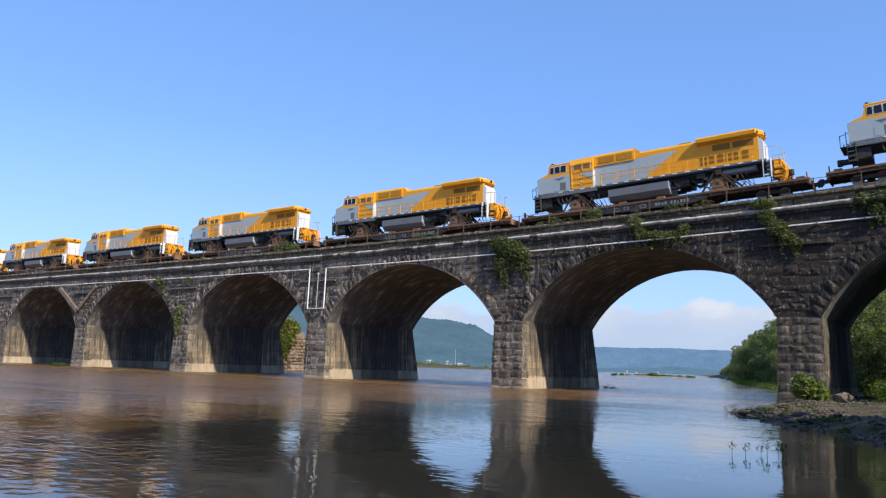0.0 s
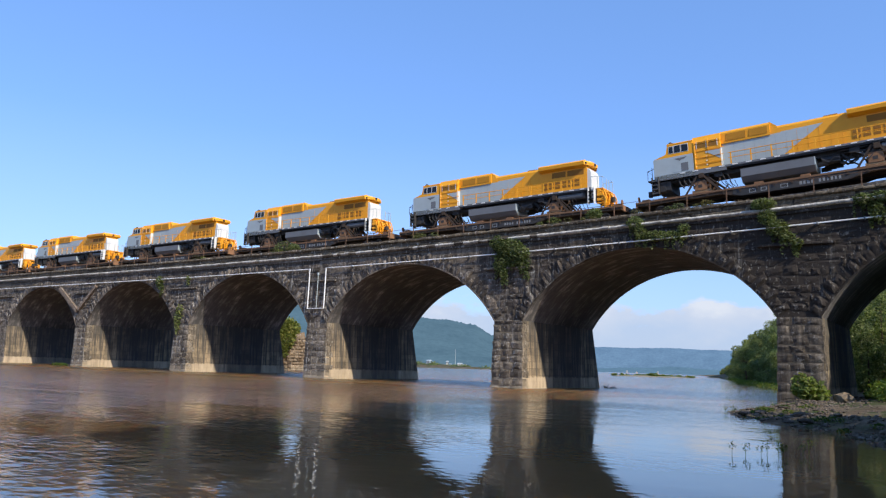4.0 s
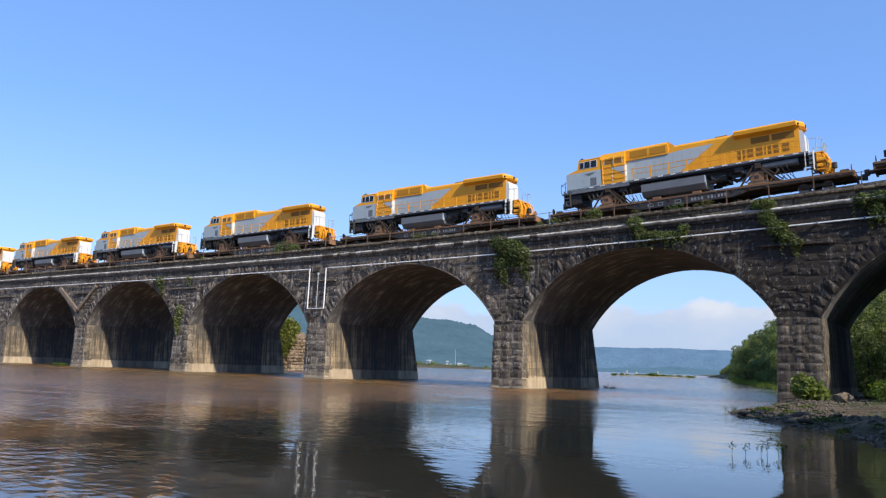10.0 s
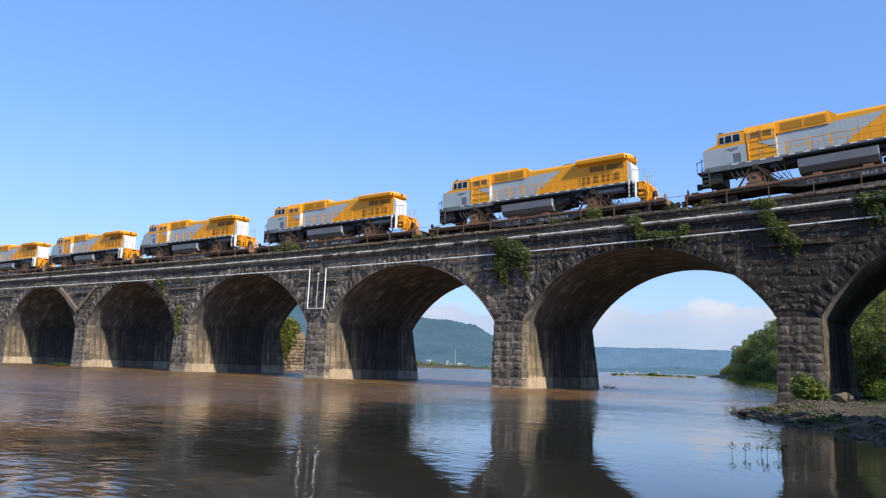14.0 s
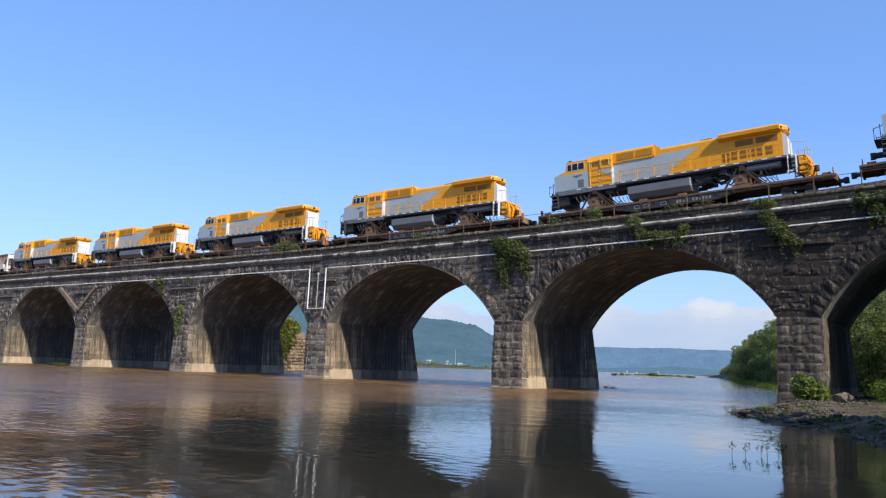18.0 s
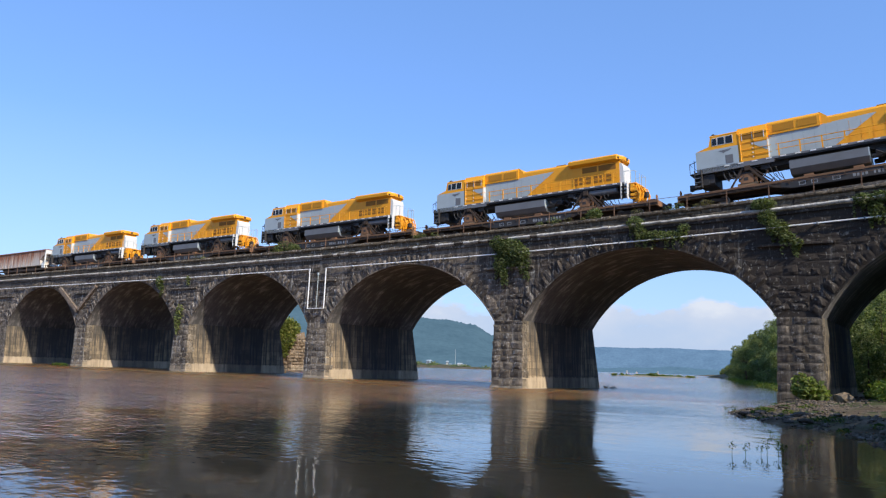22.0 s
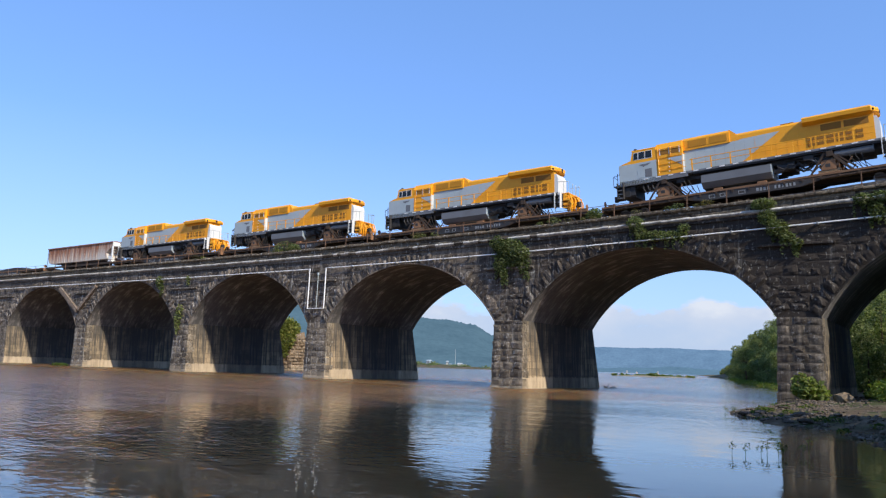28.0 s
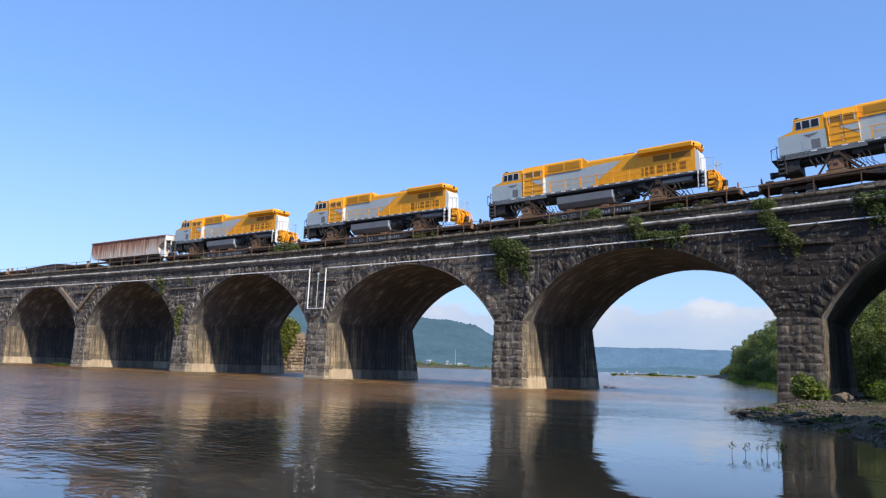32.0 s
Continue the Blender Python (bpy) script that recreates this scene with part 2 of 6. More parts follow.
def leaf_material(name, dark, light, dry=(0.16, 0.15, 0.03)):
    m, n, b = material(name, 0.6, 0.0, 0.25)
    rnd = n("ShaderNodeNewGeometry").outputs["Random Per Island"]
    col = ramp(n, rnd, (0.0, dark), (0.6, light), (1.0, dry))
    col = mixc(n, 0.6, col, ramp(n, tex(n, place(n), 0.8, 4), (0.3, (0.5, 0.55, 0.5)), (0.7, (1.25, 1.25, 1.1))), "MULTIPLY")
    col = mixc(n, 0.7, col, ramp(n, n("ShaderNodeObjectInfo").outputs["Random"], (0.0, (0.6, 0.66, 0.7)), (0.5, (1.0, 1.0, 1.0)), (1.0, (1.35, 1.25, 0.95))), "MULTIPLY")
    set_in(b, "Base Color", col)
    tr = n("ShaderNodeBsdfTranslucent", Color=mixc(n, 1.0, col, (1.3, 1.5, 0.7), "MULTIPLY"))
    mix = n("ShaderNodeMixShader", Fac=0.42)
    tree = m.node_tree
    tree.links.new(b.outputs[0], mix.inputs[1])
    tree.links.new(tr.outputs[0], mix.inputs[2])
    out = [k for k in tree.nodes if k.type == "OUTPUT_MATERIAL"][0]
    tree.links.new(mix.outputs[0], out.inputs["Surface"])
    return m


M_LEAF = leaf_material("broad_leaves", (0.02, 0.045, 0.012), (0.06, 0.11, 0.022))
M_IVY = leaf_material("vine_leaves", (0.065, 0.085, 0.036), (0.17, 0.2, 0.085), (0.24, 0.25, 0.12))
M_BUSH = leaf_material("sunny_bush_leaves", (0.05, 0.09, 0.018), (0.12, 0.17, 0.03), (0.19, 0.19, 0.05))
M_TREE = leaf_material("woodland_leaves", (0.07, 0.095, 0.045), (0.185, 0.225, 0.1), (0.28, 0.29, 0.14))
M_BANKBUSH = leaf_material("bank_bush_leaves", (0.10, 0.15, 0.035), (0.23, 0.27, 0.075), (0.33, 0.32, 0.11))
M_RUINBUSH = leaf_material("yellow_green_bush_leaves", (0.10, 0.13, 0.03), (0.22, 0.24, 0.06), (0.30, 0.27, 0.09))
M_DRY = leaf_material("dry_weed_leaves", (0.05, 0.05, 0.02), (0.12, 0.11, 0.045), (0.19, 0.15, 0.07))
M_BARK = paint("bark", (0.10, 0.075, 0.055), 0.95, 0.5)


def water_material():
    m, n, b = material("muddy_river_water", 0.06, 0.0, 0.43)
    b.inputs["IOR"].default_value = 1.33
    # light wanders sideways through the silt
    b.subsurface_method = "BURLEY"
    b.inputs["Subsurface Weight"].default_value = 1.0
    b.inputs["Subsurface Radius"].default_value = (1.0, 0.55, 0.3)
    b.inputs["Subsurface Scale"].default_value = 1.6
    mud = tex(n, coords(n, "Object", (0.05, 0.02, 1)), 1.0, 5)
    set_in(b, "Base Color", ramp(n, mud, (0.3, (0.146, 0.080, 0.033)), (0.7, (0.205, 0.122, 0.055))))
    xyz = n("ShaderNodeSeparateXYZ", Vector=n("ShaderNodeNewGeometry").outputs["Position"])
    x, y = xyz.outputs["X"], xyz.outputs["Y"]
    # slack water along the bank, ruffled current further out and among the piers
    out = calc(n, "ADD", calc(n, "MULTIPLY", x, 0.97), calc(n, "MULTIPLY", y, 0.235))
    ruffled = n("ShaderNodeMapRange", Value=out, From_Min=-5.0, From_Max=-22.0).outputs[0]
    broken = n("ShaderNodeMapRange", Value=y, From_Min=-40.0, From_Max=-5.0).outputs[0]
    broken = calc(n, "MULTIPLY", broken, n("ShaderNodeMapRange", Value=y, From_Min=60.0, From_Max=12.0, To_Min=0.35).outputs[0])
    patch = tex(n, coords(n, "Object", (0.05, 0.16, 1)), 1.0, 3)
    gust = n("ShaderNodeMapRange", Value=patch, From_Min=0.38, From_Max=0.62, To_Min=0.35, To_Max=1.25).outputs[0]
    w1 = tex(n, coords(n), 0.8, 2, 0.5)
    w2 = tex(n, coords(n, "Object", (1, 1.5, 1)), 2.6, 2, 0.5)
    w3 = tex(n, coords(n, "Object", (1, 1.4, 1)), 8.0, 2, 0.5)
    h = calc(n, "ADD", calc(n, "MULTIPLY", w1, 0.5), calc(n, "MULTIPLY", w2, calc(n, "ADD", 0.3, calc(n, "MULTIPLY", ruffled, 0.3))))
    h = calc(n, "ADD", h, calc(n, "MULTIPLY", w3, calc(n, "ADD", 0.02, calc(n, "MULTIPLY", ruffled, 0.07))))
    h = calc(n, "MULTIPLY", h, gust)
    amp = calc(n, "ADD", 0.2, calc(n, "MULTIPLY", ruffled, calc(n, "ADD", 0.9, calc(n, "MULTIPLY", broken, 6.0))))
    amp = calc(n, "ADD", amp, calc(n, "MULTIPLY", broken, 3.0))
    # a breeze roughens the open river out from the bank
    windy = n("ShaderNodeMapRange", Value=out, From_Min=-22.0, From_Max=-31.0).outputs[0]
    windy = calc(n, "MULTIPLY", windy, n("ShaderNodeMapRange", Value=y, From_Min=-14.0, From_Max=-34.0).outputs[0])
    amp = calc(n, "ADD", amp, calc(n, "MULTIPLY", windy, 3.8))
    bumped(n, b, calc(n, "MULTIPLY", h, amp), 1.0, 0.06)
    set_in(b, "Roughness", calc(n, "ADD", calc(n, "ADD", 0.02, calc(n, "MULTIPLY", windy, 0.13)), calc(n, "MULTIPLY", broken, calc(n, "ADD", 0.06, calc(n, "MULTIPLY", ruffled, 0.2)))))
    return m


M_WATER = water_material()


def ground_material():
    m, n, b = material("riverbank_earth", 0.95, 0.0, 0.1)
    p = place(n)
    col = ramp(n, tex(n, p, 0.8, 7, 0.65), (0.3, (0.05, 0.037, 0.023)), (0.5, (0.12, 0.09, 0.06)), (0.7, (0.22, 0.175, 0.125)))
    col = mixc(n, n("ShaderNodeMapRange", Value=tex(n, p, 0.25, 4), From_Min=0.48, From_Max=0.58).outputs[0], col, (0.045, 0.06, 0.02))
    set_in(b, "Base Color", col)
    bumped(n, b, tex(n, p, 6, 8, 0.7), 0.8, 0.08)
    return m


M_GROUND = ground_material()
M_SILT = stone_material("pale_river_silt", (0.13, 0.12, 0.06), (0.30, 0.26, 0.17), (0.46, 0.41, 0.31), 0.1, lime=0.0, bank_shade=0.0, flood=0.0)
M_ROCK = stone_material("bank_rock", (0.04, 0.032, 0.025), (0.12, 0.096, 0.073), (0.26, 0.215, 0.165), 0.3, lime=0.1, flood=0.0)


# distance haze is painted on the hills as blue emission
def far_material(name, col, haze_glow, share):
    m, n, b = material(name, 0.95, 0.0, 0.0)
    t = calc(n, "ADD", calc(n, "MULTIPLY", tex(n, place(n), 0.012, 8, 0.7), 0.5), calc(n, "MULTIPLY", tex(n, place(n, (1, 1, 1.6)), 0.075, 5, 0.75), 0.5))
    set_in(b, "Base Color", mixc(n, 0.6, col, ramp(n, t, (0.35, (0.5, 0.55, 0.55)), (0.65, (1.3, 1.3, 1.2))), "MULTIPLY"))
    set_in(b, "Emission Color", mixc(n, 0.5, haze_glow, ramp(n, t, (0.38, (0.62, 0.66, 0.7)), (0.62, (1.3, 1.27, 1.22))), "MULTIPLY"))
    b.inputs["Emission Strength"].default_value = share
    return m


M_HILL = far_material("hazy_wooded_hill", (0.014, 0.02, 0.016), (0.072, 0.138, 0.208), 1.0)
M_FARHILL = far_material("haze_blue_ridge", (0.03, 0.04, 0.045), (0.095, 0.18, 0.31), 1.0)
M_MIDHILL = far_material("haze_blue_shore", (0.02, 0.03, 0.025), (0.082, 0.16, 0.262), 1.0)
M_BALLAST = stone_material("track_ballast", (0.08, 0.075, 0.07), (0.14, 0.13, 0.12), (0.2, 0.19, 0.18), 0.1)


# ---- mesh helpers ----
class Mesh:
    """Collects vertices and faces of one part."""

    def __init__(self):
        self.v, self.f = [], []

    def add(self, verts, faces):
        o = len(self.v)
        self.v.extend([tuple(p) for p in verts])
        self.f.extend([tuple(i + o for i in f) for f in faces])
        return self

    def box(self, x0, x1, y0, y1, z0, z1, bevel=0.0):
        if bevel <= 0:
            return self.add([(x, y, z) for x in (x0, x1) for y in (y0, y1) for z in (z0, z1)],
                            [(0, 1, 3, 2), (4, 6, 7, 5), (0, 4, 5, 1), (2, 3, 7, 6), (0, 2, 6, 4), (1, 5, 7, 3)])
        b = bevel
        prof = [(y0 + b, z0), (y1 - b, z0), (y1, z0 + b), (y1, z1 - b), (y1 - b, z1), (y0 + b, z1), (y0, z1 - b), (y0, z0 + b)]
        return self.prism([(y, z) for y, z in prof], "x", x0, x1)

    def prism(self, prof, axis, a, b):
        """A profile pulled from a to b along an axis. Profile: (y, z) for x, (x, z) for y, (x, y) for z."""
        k = len(prof)
        put = {"x": lambda p, t: (t, p[0], p[1]), "y": lambda p, t: (p[0], t, p[1]), "z": lambda p, t: (p[0], p[1], t)}[axis]
        vs = [put(p, a) for p in prof] + [put(p, b) for p in prof]
        fs = [tuple(range(k)), tuple(range(2 * k - 1, k - 1, -1))] + [(i, i + k, (i + 1) % k + k, (i + 1) % k) for i in range(k)]
        return self.add(vs, fs)

    def tube(self, p0, p1, r, r1=None, n=8):
        p0, p1 = Vector(p0), Vector(p1)
        r1 = r if r1 is None else r1
        q = (p1 - p0).to_track_quat("Z", "Y")
        ring = [q @ Vector((math.cos(2 * math.pi * i / n), math.sin(2 * math.pi * i / n), 0)) for i in range(n)]
        vs = [p0 + c * r for c in ring] + [p1 + c * r1 for c in ring]
        return self.add(vs, [tuple(range(n - 1, -1, -1)), tuple(range(n, 2 * n))] + [(i, (i + 1) % n, (i + 1) % n + n, i + n) for i in range(n)])

    def sweep(self, pts, r, n=8):
        """One bent pipe through the points."""
        pts = [Vector(p) for p in pts]
        o = len(self.v)
        for i, p in enumerate(pts):
            d = (pts[min(i + 1, len(pts) - 1)] - pts[max(i - 1, 0)]).normalized()
            side = d.cross(Vector((0, 1, 0))).normalized()
            up = side.cross(d).normalized()
            bend = 1.0
            if 0 < i < len(pts) - 1:
                bend = 1 / max(0.6, math.cos((pts[i + 1] - p).angle(p - pts[i - 1]) / 2))
            self.v += [tuple(p + side * (math.cos(2 * math.pi * j / n) * r * bend) + up * (math.sin(2 * math.pi * j / n) * r)) for j in range(n)]
        for i in range(len(pts) - 1):
            self.f += [(o + i * n + j, o + i * n + (j + 1) % n, o + (i + 1) * n + (j + 1) % n, o + (i + 1) * n + j) for j in range(n)]
        return self

    def ring(self, c, big, r, n=14, k=6):
        """A coil of hose facing along x."""
        o = len(self.v)
        for i in range(n):
            a = 2 * math.pi * i / n
            for j in range(k):
                t = 2 * math.pi * j / k
                w = big + r * math.cos(t)
                self.v.append((c[0] + r * math.sin(t), c[1] + w * math.cos(a), c[2] + w * math.sin(a)))
        self.f += [(o + i * k + j, o + i * k + (j + 1) % k, o + (i + 1) % n * k + (j + 1) % k, o + (i + 1) % n * k + j) for i in range(n) for j in range(k)]
        return self

    def beam(self, p0, p1, w, h):
        p0, p1 = Vector(p0), Vector(p1)
        d = (p1 - p0).normalized()
        side = d.cross(Vector((0, 0, 1)))
        side = (side.normalized() if side.length > 1e-4 else Vector((1, 0, 0))) * w / 2
        up = side.cross(d).normalized() * h / 2
        vs = [p + s * side + u * up for p in (p0, p1) for s, u in ((-1, -1), (1, -1), (1, 1), (-1, 1))]
        return self.add(vs, [(3, 2, 1, 0), (4, 5, 6, 7), (0, 1, 5, 4), (1, 2, 6, 5), (2, 3, 7, 6), (3, 0, 4, 7)])

    def data(self, name, mat, smooth=False):
        me = bpy.data.meshes.new(name)
        me.from_pydata(self.v, [], self.f)
        bm = bmesh.new()
        bm.from_mesh(me)
        if len(self.f) < 20000:
            bmesh.ops.recalc_face_normals(bm, faces=bm.faces)
        bm.to_mesh(me)
        bm.free()
        for mm in (mat if isinstance(mat, (list, tuple)) else [mat]):
            me.materials.append(mm)
        if smooth:
            me.shade_smooth()
        return me


def part(name, mesh, mat, parent=None, label="", smooth=False):
    ob = new(name, mesh if isinstance(mesh, bpy.types.Mesh) else mesh.data(name, mat, smooth))
    if parent:
        ob.parent = parent
    return tagged(ob, label)


def thing(name, label, category, group="", kind="", at=None):
    ob = new(name)
    ob.empty_display_size = 0.3
    if at is not None:
        ob.matrix_basis = at
    return tagged(ob, label, category, group, kind)


def deck_rise(x):
    """How far the deck lies above its lowest level at x."""
    v = max(-2.1, min(1.4, (x + 45) / 50))
    return 0.238 * v + 0.5031 * v * v + 0.155 * v ** 3 - 0.0078 * v ** 4


def track_rise(x):
    """The rails dip and climb a little more than the stonework."""
    return deck_rise(x) + (-0.1 + 0.00034 * (min(x, 20) + 35) ** 2 if x > -35 else max(-0.42, -0.1 + 0.0045 * (x + 35)))


def leaves(rnd, blobs, count, size, flat=0.0):
    """Many small folded leaves in ellipsoid clumps: (centre, radii)."""
    m = Mesh()
    weights = [r[0] * r[1] * r[2] for c, r in blobs]
    for c, r in rnd.choices(blobs, weights, k=count):
        while True:
            d = Vector((rnd.uniform(-1, 1), rnd.uniform(-1, 1), rnd.uniform(-1, 1)))
            if 0.3 < d.length < 1:
                break
        d = d * (0.65 + 0.45 * rnd.random()) / max(d.length, 0.5)
        p = Vector(c) + Vector((d.x * r[0], d.y * r[1], d.z * r[2]))
        a = Vector((rnd.uniform(-1, 1), rnd.uniform(-1, 1), rnd.uniform(-0.6, 0.6))).normalized()
        b = a.cross(Vector((rnd.uniform(-1, 1), rnd.uniform(-1, 1), rnd.uniform(-1, 1)))).normalized()
        s = size * rnd.uniform(0.6, 1.4)
        a, b = a * s, b * s * 0.55
        up = a.cross(b).normalized() * s * 0.18
        m.add([p - a, p + b + up, p + a, p - b + up], [(0, 1, 2), (0, 2, 3)])
    return m
# ---- the bridge ----
PITCH, PIER_W, WIDTH, SPRING = 24.26, 2.95, 15.4, 6.05
TOP, CORNICE, COPING, RAIL = 13.0, 13.4, 14.42, 15.2
PIERS = range(9, -3, -1)
SPAN = PITCH - PIER_W
rng = random.Random(7)


def arch_of(n):
    """Centre x, centre z and radius of the arch to the left of pier n."""
    xc = -PITCH * n - SPAN / 2
    crown = {-1: 12.35, 0: 12.0, 1: 11.87}.get(n, 12.12 if n > 1 else 12.5)
    rise = crown - SPRING
    rad = (SPAN * SPAN / 4 + rise * rise) / (2 * rise)
    return xc, crown - rad, rad


def block(seed):
    """A rock-faced block: unit front in xz, from y 0 out to y -1."""
    r = random.Random(seed)
    g = 4
    vs, fs = [], []
    for j in range(g):
        for i in range(g):
            edge = i in (0, g - 1) or j in (0, g - 1)
            t = (0.0, 0.3, 0.7, 1.0)
            vs.append((t[i] - 0.5 + (0 if edge else r.uniform(-0.07, 0.07)), -0.44 - r.uniform(0, 0.22) if edge else -0.74 - r.uniform(0, 0.45),
                       t[j] - 0.5 + (0 if edge else r.uniform(-0.07, 0.07))))
    cor = [(r.uniform(-0.1, 0.1), r.uniform(-0.13, 0.13)) for _ in range(4)]
    vs = [(x + sum(c[0] * (0.5 + sx * x) * (0.5 + sz * z) for c, sx, sz in zip(cor, (1, 1, -1, -1), (1, -1, 1, -1))), y,
           z + sum(c[1] * (0.5 + sx * x) * (0.5 + sz * z) for c, sx, sz in zip(cor, (1, 1, -1, -1), (1, -1, 1, -1)))) for x, y, z in vs]
    vs = [(x * (0.975 + r.uniform(-0.015, 0.015)), y, z * (0.96 + r.uniform(-0.02, 0.02))) for x, y, z in vs]
    for j in range(g - 1):
        for i in range(g - 1):
            a = j * g + i
            fs.append((a, a + 1, a + g + 1, a + g))
    rim = [0, 1, 2, 3, 7, 11, 15, 14, 13, 12, 8, 4]
    o = len(vs)
    vs += [(vs[k][0] * 1.03, 0.0, vs[k][2] * 1.03) for k in rim]
    for k in range(12):
        fs.append((rim[k], o + k, o + (k + 1) % 12, rim[(k + 1) % 12]))
    return vs, fs


BLOCKS = [block(s) for s in range(8)]
BLOCK_MESH = {m: [Mesh().add(*b).data("stone", m) for b in BLOCKS] for m in (M_STONE, M_SPAN, M_EDGE, M_RUIN)}


def lay(stones, parent, name, joined, mat_one=M_STONE, mat_many=M_STONE_J):
    """stones: (matrix with scale). Separate pieces, or one joined part far away."""
    if joined:
        m = Mesh()
        for mat in stones:
            vs, fs = BLOCKS[rng.randrange(8)]
            m.add([mat @ Vector(v) for v in vs], fs)
        if m.v:
            tagged(part(name, m, mat_many, parent), kind="stuff")
        return
    for mat in stones:
        ob = new(name, BLOCK_MESH[mat_one][rng.randrange(8)])
        ob.parent = parent
        ob.matrix_basis = mat


def stone_at(x, y, z, w, d, h, rz=0.0, ry=0.0):
    return Matrix.Translation((x, y, z)) @ Euler((0, ry, rz)).to_matrix().to_4x4() @ Matrix.Diagonal((w, d, h, 1))


bridge = thing("stone_bridge", "long weathered stone arch railway bridge over a brown river", "bridge", kind="structure")

# piers: battered core, coursed blocks on the face and on the side towards the sun
for n in PIERS:
    x0 = -PITCH * n
    bt = 0.16
    core = Mesh()
    lo, hi = -3.0, SPRING
    f = bt * (hi - lo) / hi
    core.add([(x0 - f, -f * 0.5, lo), (x0 + PIER_W + f, -f * 0.5, lo), (x0 + PIER_W + f * 1.6, WIDTH + 1.9, lo), (x0 - f * 1.6, WIDTH + 1.9, lo),
              (x0, 0, hi), (x0 + PIER_W, 0, hi), (x0 + PIER_W, WIDTH, hi), (x0, WIDTH, hi)],
             [(0, 1, 2, 3), (4, 5, 6, 7), (0, 1, 5, 4), (1, 2, 6, 5), (2, 3, 7, 6), (3, 0, 4, 7)])
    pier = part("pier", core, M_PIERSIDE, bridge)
    stones, z, c = [], -0.45, 0
    while z < SPRING - 0.2:
        h = min(rng.uniform(0.55, 0.8), SPRING - z + 0.05)
        g = bt * (SPRING - z) / SPRING
        cuts = [0, 0.36, 0.68, 1] if c % 2 else [0, 0.27, 0.6, 1]
        for a, b in zip(cuts, cuts[1:]):
            w = PIER_W + 2 * g
            stones.append(stone_at(x0 - g + w * (a + b) / 2, 0.05 - g * 0.5, z + h / 2, w * (b - a), rng.uniform(0.11, 0.2) * (1 if n < 2 else 0.7), h))
        if -1 <= n <= 4:
            ln = 0.75 if c % 2 else 1.15
            stones.append(stone_at(x0 + PIER_W + g - 0.03, -g * 0.5 + ln / 2, z + h / 2, ln, rng.uniform(0.05, 0.09), h, rz=math.pi / 2))
        z += h
        c += 1
    lay(stones, pier, "stone", n > 5 or n < -1)

